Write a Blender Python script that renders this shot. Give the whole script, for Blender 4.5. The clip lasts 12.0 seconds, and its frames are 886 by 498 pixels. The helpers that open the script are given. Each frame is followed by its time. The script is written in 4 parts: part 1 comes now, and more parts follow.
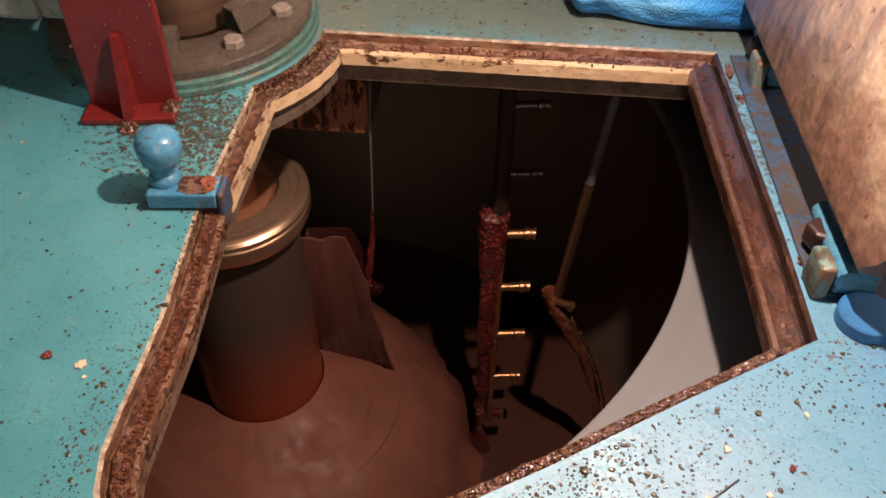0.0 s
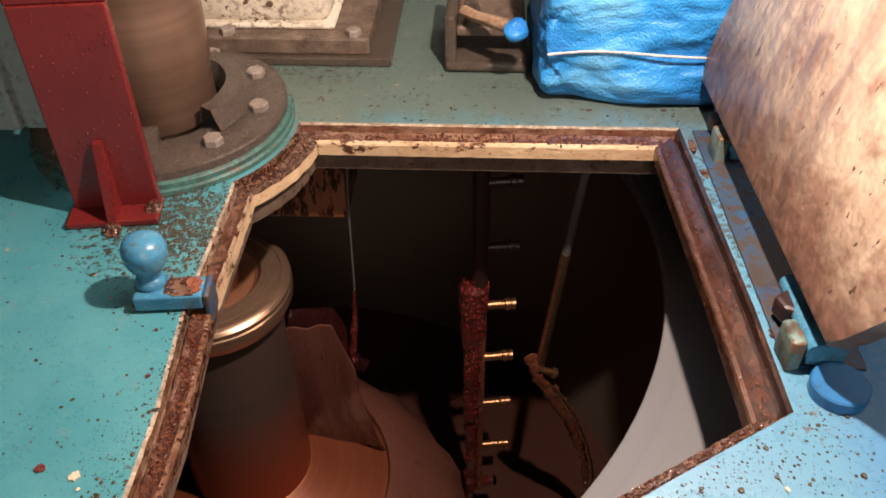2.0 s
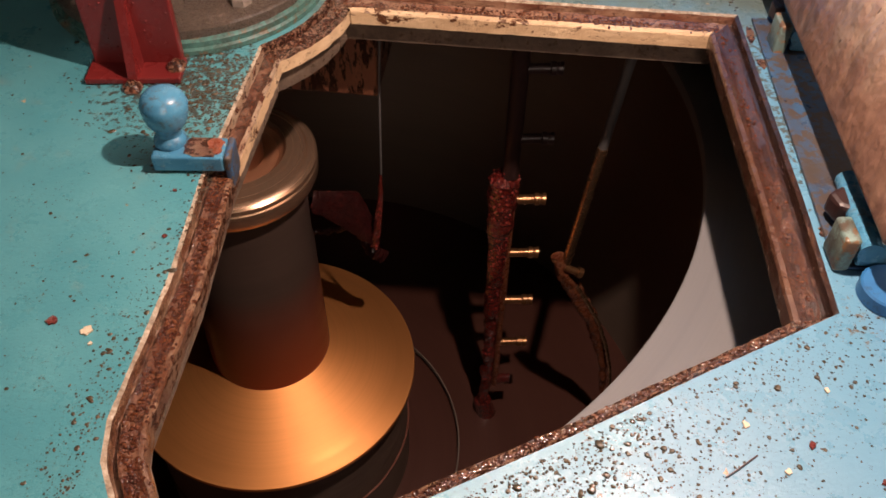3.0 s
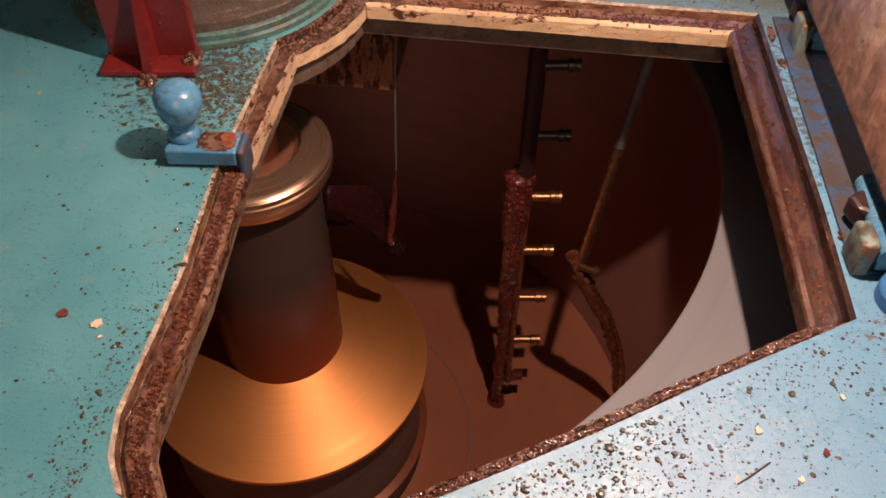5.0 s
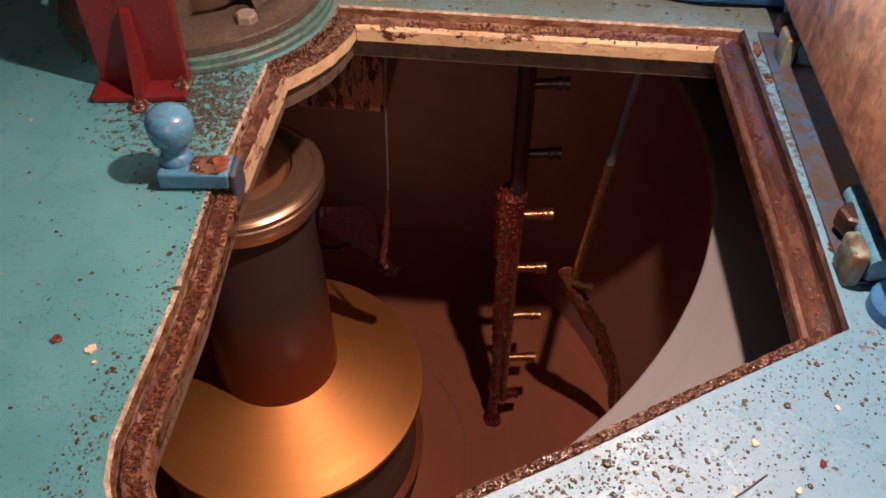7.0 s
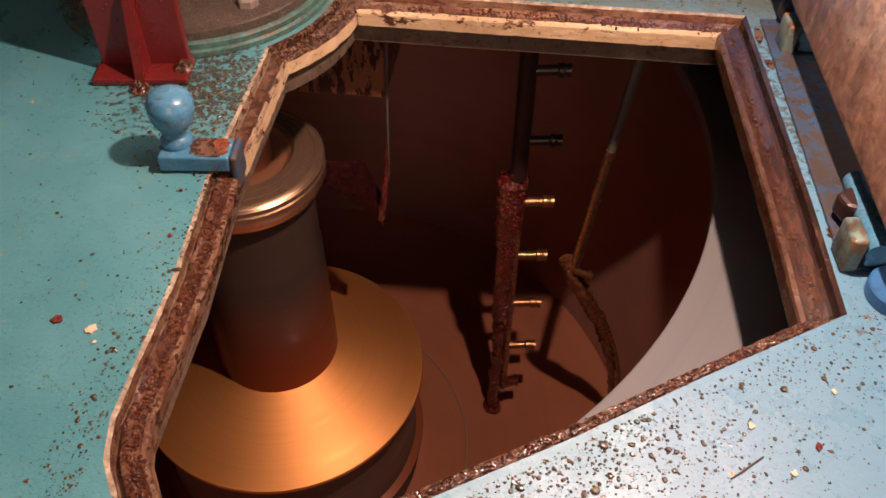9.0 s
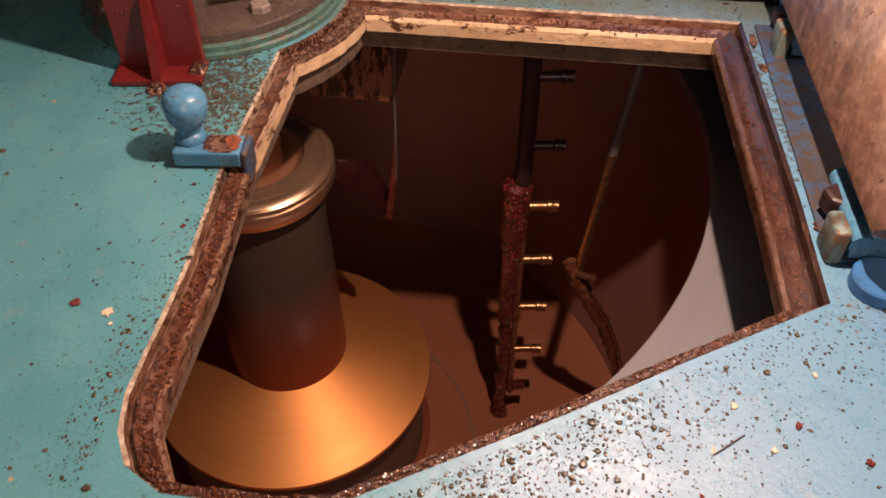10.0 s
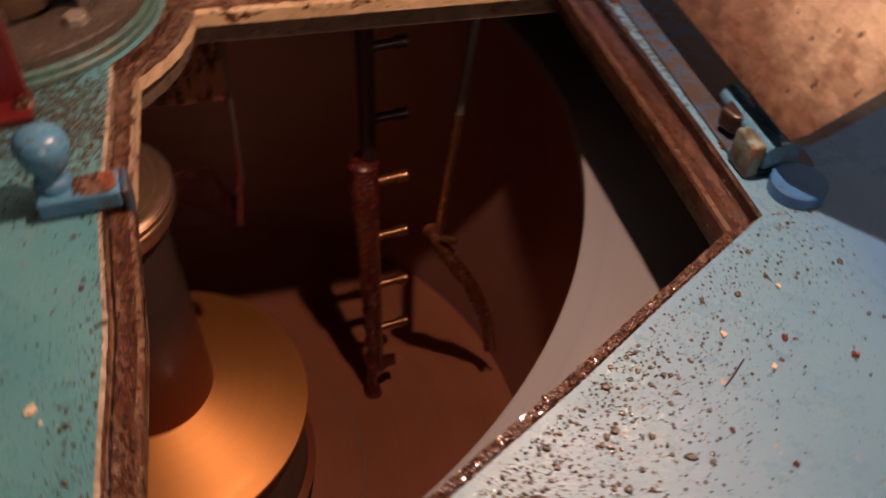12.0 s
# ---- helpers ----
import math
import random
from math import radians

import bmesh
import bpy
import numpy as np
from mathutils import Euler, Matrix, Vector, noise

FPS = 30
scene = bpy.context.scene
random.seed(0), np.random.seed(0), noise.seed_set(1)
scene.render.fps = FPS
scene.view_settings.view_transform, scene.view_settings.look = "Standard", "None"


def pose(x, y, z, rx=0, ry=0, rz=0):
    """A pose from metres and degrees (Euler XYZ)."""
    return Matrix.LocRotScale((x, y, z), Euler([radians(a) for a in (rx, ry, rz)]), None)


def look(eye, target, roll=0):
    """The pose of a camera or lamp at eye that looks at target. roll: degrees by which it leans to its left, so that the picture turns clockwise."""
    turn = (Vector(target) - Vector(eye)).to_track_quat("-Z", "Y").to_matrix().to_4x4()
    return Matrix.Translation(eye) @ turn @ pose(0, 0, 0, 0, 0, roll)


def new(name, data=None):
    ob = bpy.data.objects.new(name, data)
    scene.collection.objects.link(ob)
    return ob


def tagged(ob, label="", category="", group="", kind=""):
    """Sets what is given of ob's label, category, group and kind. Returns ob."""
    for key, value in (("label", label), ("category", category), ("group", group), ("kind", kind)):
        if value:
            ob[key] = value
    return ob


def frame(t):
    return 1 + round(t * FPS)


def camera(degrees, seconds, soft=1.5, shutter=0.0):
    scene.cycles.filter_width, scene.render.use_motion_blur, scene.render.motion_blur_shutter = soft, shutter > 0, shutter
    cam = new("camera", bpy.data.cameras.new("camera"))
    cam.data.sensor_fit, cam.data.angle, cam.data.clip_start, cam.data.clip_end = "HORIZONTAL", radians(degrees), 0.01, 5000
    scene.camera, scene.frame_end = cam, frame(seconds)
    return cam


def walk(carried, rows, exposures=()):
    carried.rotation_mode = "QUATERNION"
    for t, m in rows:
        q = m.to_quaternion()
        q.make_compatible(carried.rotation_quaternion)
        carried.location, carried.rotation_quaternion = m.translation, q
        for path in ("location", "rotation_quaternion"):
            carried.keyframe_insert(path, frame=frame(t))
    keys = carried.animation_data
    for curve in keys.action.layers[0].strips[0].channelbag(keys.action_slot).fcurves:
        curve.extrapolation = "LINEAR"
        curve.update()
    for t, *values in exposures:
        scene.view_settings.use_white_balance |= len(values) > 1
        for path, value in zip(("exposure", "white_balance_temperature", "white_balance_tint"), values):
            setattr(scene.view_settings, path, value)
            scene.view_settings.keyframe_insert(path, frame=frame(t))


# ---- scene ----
cam = camera(55.0, 12.0, soft=1.6, shutter=0.5)
PATH = [
    (0, (0.392, -0.885, 0.513), (0.259, 0.553, -0.87), 0.7),
    (0.5, (0.413, -0.875, 0.516), (0.29, 0.548, -0.885), 1.2),
    (0.7, (0.439, -0.865, 0.531), (0.294, 0.594, -0.829), -0.1),
    (1, (0.445, -0.862, 0.537), (0.263, 0.638, -0.774), -1.0),
    (1.2, (0.436, -0.865, 0.544), (0.246, 0.653, -0.745), -1.7),
    (1.5, (0.407, -0.869, 0.549), (0.252, 0.656, -0.736), -1.5),
    (2, (0.39, -0.88, 0.551), (0.299, 0.647, -0.737), -0.8),
    (2.3, (0.387, -0.889, 0.537), (0.304, 0.644, -0.745), -0.7),
    (2.5, (0.387, -0.882, 0.529), (0.295, 0.611, -0.799), 0.1),
    (2.7, (0.384, -0.876, 0.513), (0.276, 0.555, -0.881), 0.7),
    (3, (0.383, -0.871, 0.504), (0.249, 0.504, -0.942), 1.1),
    (5, (0.386, -0.865, 0.502), (0.215, 0.496, -0.952), 0.8),
    (5.5, (0.387, -0.865, 0.506), (0.222, 0.509, -0.938), 0.8),
    (6, (0.386, -0.866, 0.507), (0.223, 0.528, -0.918), 0.4),
    (6.5, (0.386, -0.865, 0.505), (0.218, 0.53, -0.918), 0.0),
    (7, (0.386, -0.867, 0.503), (0.227, 0.529, -0.919), 0.2),
    (7.5, (0.385, -0.865, 0.498), (0.225, 0.518, -0.938), 0.6),
    (9.5, (0.394, -0.882, 0.503), (0.228, 0.498, -0.935), 0.2),
    (10, (0.405, -0.907, 0.508), (0.208, 0.495, -0.905), -0.2),
    (10.3, (0.416, -0.921, 0.498), (0.198, 0.476, -0.917), -0.0),
    (10.5, (0.428, -0.931, 0.468), (0.202, 0.416, -0.993), 0.7),
    (10.7, (0.433, -0.939, 0.449), (0.213, 0.332, -1.079), 1.9),
    (11, (0.426, -0.919, 0.458), (0.195, 0.306, -1.106), 2.3),
    (11.5, (0.398, -0.913, 0.471), (0.207, 0.355, -1.064), 3.8),
    (11.7, (0.355, -0.894, 0.479), (0.302, 0.404, -1.042), 3.8),
    (11.8, (0.327, -0.879, 0.486), (0.413, 0.433, -1.022), 3.8),
    (11.9, (0.297, -0.867, 0.489), (0.522, 0.461, -0.989), 3.6),
    (12, (0.269, -0.857, 0.487), (0.595, 0.472, -0.972), 2.7),
]
walk(cam, [(t, look(eye, target, roll)) for t, eye, target, roll in PATH],
     exposures=[(0, 0.44, 7700, 27), (0.5, 0.44, 7600, 27), (1, 0.54, 7300, 21), (2.2, 0.54, 7100, 20), (2.5, 0.46, 7300, 22), (3, 0.37, 7700, 28), (5, 0.26, 8200, 38), (10, 0.30, 8500, 40), (10.5, 0.03, 9300, 43), (11, -0.24, 9800, 48), (11.5, -0.2, 9800, 48), (12, -0.40, 9800, 46)])


# ---- world, lamp, fill lights ----
world = bpy.data.worlds.new("hall")
scene.world = world
world.use_nodes = True
world.node_tree.nodes["Background"].inputs[0].default_value = (0.75, 0.85, 1.0, 1)
world.node_tree.nodes["Background"].inputs[1].default_value = 0.02
scene.view_settings.exposure = 0.0

LAMP = (0.53, -0.34, 0.64)
lamp_data = bpy.data.lights.new("inspection_lamp", "POINT")
lamp_data.energy, lamp_data.shadow_soft_size = 29.5, 0.013
lamp_data.color = (1.0, 0.87, 0.77)
lamp_light = new("inspection_lamp_light", lamp_data)
lamp_light.matrix_world = look(LAMP, (0.46, -0.2, -0.5))
# unseen soft source above, a stand-in for the hall's general light
hall_fill_data = bpy.data.lights.new("hall_fill", "AREA")
hall_fill_data.energy, hall_fill_data.size, hall_fill_data.color = 22.0, 1.6, (1.0, 0.94, 0.90)
hall_fill_ob = new("hall_fill_light", hall_fill_data)
hall_fill_ob.matrix_world = look((1.45, 0.3, 2.9), (0.3, -0.2, 0))
# added fill from behind the camera, lifts the dark basket wall
front_fill_data = bpy.data.lights.new("front_fill", "AREA")
front_fill_data.energy, front_fill_data.size, front_fill_data.color = 13.0, 1.2, (1.0, 0.94, 0.86)
front_fill_ob = new("front_fill_light", front_fill_data)
front_fill_ob.matrix_world = look((0.95, -2.7, 1.35), (0.3, 0.2, -0.3))


# ---- materials ----
def nodes_of(name, rough=0.5, metal=0.0, spec=0.5, coat=0.0):
    m = bpy.data.materials.new(name)
    m.use_nodes = True
    t = m.node_tree
    b = t.nodes["Principled BSDF"]
    b.inputs["Roughness"].default_value = rough
    b.inputs["Metallic"].default_value = metal
    b.inputs["Specular IOR Level"].default_value = spec
    b.inputs["Coat Weight"].default_value = coat
    b.inputs["Coat Roughness"].default_value = 0.08
    return m, t, b


def coords(t, scale=(1, 1, 1)):
    c = t.nodes.new("ShaderNodeTexCoord")
    g = t.nodes.new("ShaderNodeMapping")
    g.inputs["Scale"].default_value = scale
    t.links.new(c.outputs["Object"], g.inputs["Vector"])
    return g.outputs["Vector"]


def noise_at(t, vec, scale, detail=5.0, rough=0.6):
    n = t.nodes.new("ShaderNodeTexNoise")
    n.inputs["Scale"].default_value = scale
    n.inputs["Detail"].default_value = detail
    n.inputs["Roughness"].default_value = rough
    t.links.new(vec, n.inputs["Vector"])
    return n.outputs["Fac"]


def ramp(t, fac, stops):
    r = t.nodes.new("ShaderNodeValToRGB")
    e = r.color_ramp.elements
    while len(e) < len(stops):
        e.new(0.5)
    for k, (p, c) in zip(e, stops):
        k.position, k.color = p, (*c, 1) if len(c) == 3 else c
    t.links.new(fac, r.inputs["Fac"])
    return r.outputs["Color"]


def mixed(t, fac, a, b):
    n = t.nodes.new("ShaderNodeMix")
    n.data_type = "RGBA"
    for sock, v in ((n.inputs[0], fac), (n.inputs[6], a), (n.inputs[7], b)):
        if isinstance(v, (int, float)):
            sock.default_value = v
        elif isinstance(v, tuple):
            sock.default_value = (*v, 1)
        else:
            t.links.new(v, sock)
    return n.outputs[2]


def bump(t, b, height, strength, dist=0.002):
    n = t.nodes.new("ShaderNodeBump")
    n.inputs["Strength"].default_value = strength
    n.inputs["Distance"].default_value = dist
    t.links.new(height, n.inputs["Height"])
    t.links.new(n.outputs["Normal"], b.inputs["Normal"])


W3, K3 = (1, 1, 1), (0, 0, 0)


def worn_paint(name, col, col2, under, dirt, rough=0.4, wear=0.68, grime=0.62, big=9.0, fine=130.0, metal=0.0, coat=0.0):
    """Paint of two tones, chipped down to what lies under it, with specks of dirt."""
    m, t, b = nodes_of(name, rough, metal, 0.5, coat)
    v = coords(t)
    base = mixed(t, ramp(t, noise_at(t, v, big, 4), [(0.35, K3), (0.65, W3)]), col, col2)
    spots = ramp(t, noise_at(t, v, fine * 0.5, 6, 0.7), [(wear, K3), (wear + 0.03, W3)])
    base = mixed(t, spots, base, under)
    area = noise_at(t, v, big * 0.8, 6, 0.65)
    speck = noise_at(t, v, fine, 4, 0.75)
    mul = t.nodes.new("ShaderNodeMath")
    mul.operation = "MULTIPLY"
    t.links.new(ramp(t, area, [(0.38, K3), (0.66, W3)]), mul.inputs[0])
    t.links.new(ramp(t, speck, [(grime - 0.1, K3), (grime, W3)]), mul.inputs[1])
    base = mixed(t, mul.outputs[0], base, dirt)
    t.links.new(base, b.inputs["Base Color"])
    rr = ramp(t, noise_at(t, v, big * 3, 5), [(0.3, (rough * 0.65,) * 3), (0.7, (min(1, rough * 1.45),) * 3)])
    t.links.new(rr, b.inputs["Roughness"])
    bump(t, b, noise_at(t, v, fine * 1.3, 4), 0.25, 0.0012)
    return m


def rusty(name, a, b_, c, rough=0.55, scale=45.0, metal=0.0, coat=0.0, strength=0.6, stretch=(1, 1, 1)):
    """Crust, rust or residue of three tones with strong fine relief."""
    m, t, b = nodes_of(name, rough, metal, 0.5, coat)
    v = coords(t, stretch)
    n1 = noise_at(t, v, scale, 8, 0.7)
    base = ramp(t, n1, [(0.32, a), (0.5, b_), (0.68, c)])
    base = mixed(t, ramp(t, noise_at(t, v, scale * 0.3, 5), [(0.42, K3), (0.7, (0.75,) * 3)]), base, tuple(0.6 * x + 0.4 * y for x, y in zip(a, b_)))
    t.links.new(base, b.inputs["Base Color"])
    t.links.new(ramp(t, noise_at(t, v, scale * 2.1, 4), [(0.35, (rough * 0.4,) * 3), (0.65, (min(1, rough * 1.4),) * 3)]), b.inputs["Roughness"])
    bump(t, b, noise_at(t, v, scale * 3, 6, 0.7), strength, 0.003)
    return m


def crust(name, pale, mid, dark, cover, rough=0.3, scale=110.0, stretch=(1, 1, 1), coat=0.5):
    """Worn paint or rust under patches of dark wet residue with sharp edges."""
    m, t, b = nodes_of(name, rough, 0, 0.5, coat)
    v = coords(t, stretch)
    base = mixed(t, ramp(t, noise_at(t, v, scale * 0.35, 6, 0.7), [(0.38, K3), (0.62, W3)]), pale, mid)
    fine = noise_at(t, v, scale * 2.6, 4, 0.75)
    base = mixed(t, ramp(t, fine, [(0.60, K3), (0.66, (0.85,) * 3)]), base, dark)
    patch = noise_at(t, v, scale, 7, 0.72)
    edge = 0.62 - 0.26 * cover
    mask = ramp(t, patch, [(edge, K3), (edge + 0.035, W3)])
    base = mixed(t, mask, base, dark)
    base = mixed(t, ramp(t, noise_at(t, coords(t), scale * 3.4, 3, 0.6), [(0.67, K3), (0.70, W3)]), base, pale)
    t.links.new(base, b.inputs["Base Color"])
    t.links.new(ramp(t, patch, [(edge, (min(1, rough * 1.5),) * 3), (edge + 0.04, (rough * 0.5,) * 3)]), b.inputs["Roughness"])
    bump(t, b, noise_at(t, v, scale * 2.2, 6, 0.75), 0.9, 0.003)
    return m


def rail(name, pale, mid, dark, rough=0.3, along=(1, 0.3, 1), fine=260.0, grain=0.5):
    """Rust stained steel: soft tones drawn out along the rail, fine wet grain, few dark flecks."""
    m, t, b = nodes_of(name, rough, 0, 0.5, 0.8)
    v = coords(t, along)
    base = mixed(t, ramp(t, noise_at(t, v, 55, 5, 0.62), [(0.40, K3), (0.64, W3)]), mid, pale)
    base = mixed(t, ramp(t, noise_at(t, v, 120, 5, 0.65), [(0.48, K3), (0.64, (0.8,) * 3)]), base, dark)
    base = mixed(t, ramp(t, noise_at(t, coords(t), fine, 4, 0.7), [(0.56, K3), (0.66, (0.8,) * 3)]), base, dark)
    t.links.new(base, b.inputs["Base Color"])
    t.links.new(ramp(t, noise_at(t, coords(t), 40, 4), [(0.4, (rough * 0.5,) * 3), (0.62, (rough * 1.6,) * 3)]), b.inputs["Roughness"])
    bump(t, b, noise_at(t, coords(t), fine * 1.6, 5, 0.7), grain, 0.002)
    return m


def spun(name, col, col2, rough, metal, rings=170.0, strength=0.12, coat=0.0, film=None):
    """Turned metal: fine rings round the z axis of the object. film: bounced light as a tone, full at z0, gone at z1.
    """
    m, t, b = nodes_of(name, rough, metal, 0.5, coat)
    c = t.nodes.new("ShaderNodeTexCoord")
    s = t.nodes.new("ShaderNodeSeparateXYZ")
    t.links.new(c.outputs["Object"], s.inputs[0])
    two = t.nodes.new("ShaderNodeCombineXYZ")
    t.links.new(s.outputs[0], two.inputs[0])
    t.links.new(s.outputs[1], two.inputs[1])
    ln = t.nodes.new("ShaderNodeVectorMath")
    ln.operation = "LENGTH"
    t.links.new(two.outputs[0], ln.inputs[0])
    cmb = t.nodes.new("ShaderNodeCombineXYZ")
    t.links.new(ln.outputs["Value"], cmb.inputs[0])
    t.links.new(s.outputs[2], cmb.inputs[2])
    n1 = noise_at(t, cmb.outputs[0], rings, 6, 0.75)
    n2 = noise_at(t, c.outputs["Object"], 7.0, 4)
    base = ramp(t, n1, [(0.3, col), (0.7, col2)])
    base = mixed(t, ramp(t, n2, [(0.35, K3), (0.75, (0.35,) * 3)]), base, tuple(x * 0.6 for x in col))
    if film:
        z0, z1, tone = film
        up = t.nodes.new("ShaderNodeMapRange")
        up.inputs[1].default_value, up.inputs[2].default_value, up.inputs[3].default_value, up.inputs[4].default_value = z0, z1, 1.0, 0.0
        t.links.new(s.outputs[2], up.inputs[0])
        base = mixed(t, up.outputs[0], base, tone)
    t.links.new(base, b.inputs["Base Color"])
    spread = 0.06 if strength < 0.03 else 0.2
    t.links.new(ramp(t, n1, [(0.3, (rough * (1 - spread),) * 3), (0.7, (min(1, rough * (1 + spread)),) * 3)]), b.inputs["Roughness"])
    bump(t, b, n1, strength, 0.001)
    return m


def plate_paint(name):
    """Teal enamel, repainted sky blue towards the lid, with specks, stains and dull patches."""
    m, t, b = nodes_of(name, 0.3)
    v = coords(t)
    sep = t.nodes.new("ShaderNodeSeparateXYZ")
    t.links.new(v, sep.inputs[0])
    grad = t.nodes.new("ShaderNodeMath")
    grad.operation = "MULTIPLY_ADD"
    grad.inputs[1].default_value, grad.inputs[2].default_value = 1.7, -0.42
    t.links.new(sep.outputs[0], grad.inputs[0])
    add = t.nodes.new("ShaderNodeMath")
    add.operation = "ADD"
    t.links.new(grad.outputs[0], add.inputs[0])
    t.links.new(noise_at(t, v, 6.0, 5, 0.6), add.inputs[1])
    blue = ramp(t, add.outputs[0], [(0.42, K3), (0.95, W3)])
    teal = mixed(t, ramp(t, noise_at(t, v, 11, 5), [(0.35, K3), (0.65, W3)]), (0.044, 0.228, 0.268), (0.068, 0.272, 0.308))
    base = mixed(t, blue, teal, (0.090, 0.255, 0.370))
    east = t.nodes.new("ShaderNodeMath")
    east.operation = "MULTIPLY_ADD"
    east.inputs[1].default_value, east.inputs[2].default_value = 8.0, -5.3
    t.links.new(sep.outputs[0], east.inputs[0])
    base = mixed(t, ramp(t, east.outputs[0], [(0.0, K3), (0.5, W3)]), base, (0.055, 0.195, 0.375))
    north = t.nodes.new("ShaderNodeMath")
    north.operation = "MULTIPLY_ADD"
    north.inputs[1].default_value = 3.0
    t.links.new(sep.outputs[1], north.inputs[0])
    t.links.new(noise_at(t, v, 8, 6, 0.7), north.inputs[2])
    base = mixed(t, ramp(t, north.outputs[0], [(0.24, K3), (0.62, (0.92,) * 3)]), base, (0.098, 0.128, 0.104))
    stain = noise_at(t, v, 26, 6, 0.7)
    base = mixed(t, ramp(t, stain, [(0.58, K3), (0.74, (0.30,) * 3)]), base, (0.27, 0.26, 0.19))
    chip = noise_at(t, v, 60, 3, 0.6)
    base = mixed(t, ramp(t, chip, [(0.70, K3), (0.72, W3)]), base, (0.42, 0.30, 0.18))
    vor = t.nodes.new("ShaderNodeTexVoronoi")
    vor.inputs["Scale"].default_value = 190
    t.links.new(v, vor.inputs["Vector"])
    speck = ramp(t, vor.outputs["Distance"], [(0.10, W3), (0.17, K3)])
    area = ramp(t, noise_at(t, v, 9, 5, 0.65), [(0.44, K3), (0.60, W3)])
    mul = t.nodes.new("ShaderNodeMath")
    mul.operation = "MULTIPLY"
    t.links.new(speck, mul.inputs[0])
    t.links.new(area, mul.inputs[1])
    base = mixed(t, mul.outputs[0], base, (0.03, 0.028, 0.02))
    fine = ramp(t, noise_at(t, v, 330, 3, 0.8), [(0.60, K3), (0.67, (0.85,) * 3)])
    mul2 = t.nodes.new("ShaderNodeMath")
    mul2.operation = "MULTIPLY"
    t.links.new(fine, mul2.inputs[0])
    t.links.new(ramp(t, noise_at(t, v, 7, 4), [(0.42, K3), (0.6, W3)]), mul2.inputs[1])
    base = mixed(t, mul2.outputs[0], base, (0.05, 0.045, 0.035))
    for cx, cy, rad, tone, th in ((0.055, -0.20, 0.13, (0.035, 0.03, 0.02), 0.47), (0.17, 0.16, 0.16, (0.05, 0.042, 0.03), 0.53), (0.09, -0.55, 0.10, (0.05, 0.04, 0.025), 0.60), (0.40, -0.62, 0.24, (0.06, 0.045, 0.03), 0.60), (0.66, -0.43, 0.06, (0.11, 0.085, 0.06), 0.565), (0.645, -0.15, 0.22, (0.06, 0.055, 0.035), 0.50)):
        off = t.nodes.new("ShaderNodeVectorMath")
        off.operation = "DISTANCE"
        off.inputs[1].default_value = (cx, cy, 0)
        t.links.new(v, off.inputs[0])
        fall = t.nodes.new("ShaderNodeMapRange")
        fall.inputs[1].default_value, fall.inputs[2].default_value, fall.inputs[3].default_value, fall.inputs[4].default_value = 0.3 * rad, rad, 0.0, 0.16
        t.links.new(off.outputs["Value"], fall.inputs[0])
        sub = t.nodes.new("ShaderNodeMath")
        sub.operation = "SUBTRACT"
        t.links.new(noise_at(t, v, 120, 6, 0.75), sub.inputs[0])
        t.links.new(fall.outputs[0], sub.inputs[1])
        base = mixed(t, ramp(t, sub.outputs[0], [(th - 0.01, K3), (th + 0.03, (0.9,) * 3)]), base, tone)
    t.links.new(base, b.inputs["Base Color"])
    t.links.new(ramp(t, noise_at(t, v, 24, 6, 0.7), [(0.35, (0.22,) * 3), (0.68, (0.42,) * 3)]), b.inputs["Roughness"])
    bump(t, b, noise_at(t, v, 230, 5, 0.75), 0.42, 0.0012)
    return m


def lid_paint(name):
    """Cream paint with brown syrup runs and dark specks."""
    m, t, b = nodes_of(name, 0.42, 0, 0.5, 0.1)
    v = coords(t)
    run = noise_at(t, coords(t, (1, 1, 0.25)), 30, 5, 0.62)
    cloud = noise_at(t, v, 5.5, 5, 0.6)
    base = ramp(t, cloud, [(0.36, (0.52, 0.40, 0.29)), (0.66, (0.34, 0.235, 0.165))])
    sep = t.nodes.new("ShaderNodeSeparateXYZ")
    t.links.new(v, sep.inputs[0])
    low = t.nodes.new("ShaderNodeMath")
    low.operation = "MULTIPLY_ADD"
    low.inputs[1].default_value = 5.4
    t.links.new(sep.outputs[2], low.inputs[0])
    t.links.new(noise_at(t, v, 9, 5, 0.7), low.inputs[2])
    base = mixed(t, ramp(t, low.outputs[0], [(0.72, (0.95,) * 3), (1.75, K3)]), base, (0.135, 0.066, 0.048))
    base = mixed(t, ramp(t, run, [(0.49, K3), (0.62, (0.6,) * 3)]), base, (0.22, 0.125, 0.085))
    base = mixed(t, ramp(t, noise_at(t, coords(t, (1, 1, 0.5)), 105, 2, 0.5), [(0.68, K3), (0.70, (0.95,) * 3)]), base, (0.07, 0.04, 0.024))
    base = mixed(t, ramp(t, noise_at(t, v, 12, 5, 0.65), [(0.52, K3), (0.62, (0.7,) * 3)]), base, (0.21, 0.11, 0.075))
    t.links.new(base, b.inputs["Base Color"])
    t.links.new(ramp(t, run, [(0.4, (0.5,) * 3), (0.65, (0.3,) * 3)]), b.inputs["Roughness"])
    lump = t.nodes.new("ShaderNodeMath")
    lump.operation = "MULTIPLY_ADD"
    lump.inputs[1].default_value = 3.2
    t.links.new(noise_at(t, coords(t, (1, 1, 0.55)), 13, 4, 0.55), lump.inputs[0])
    t.links.new(noise_at(t, v, 48, 3, 0.5), lump.inputs[2])
    bump(t, b, lump.outputs[0], 0.55, 0.006)
    return m


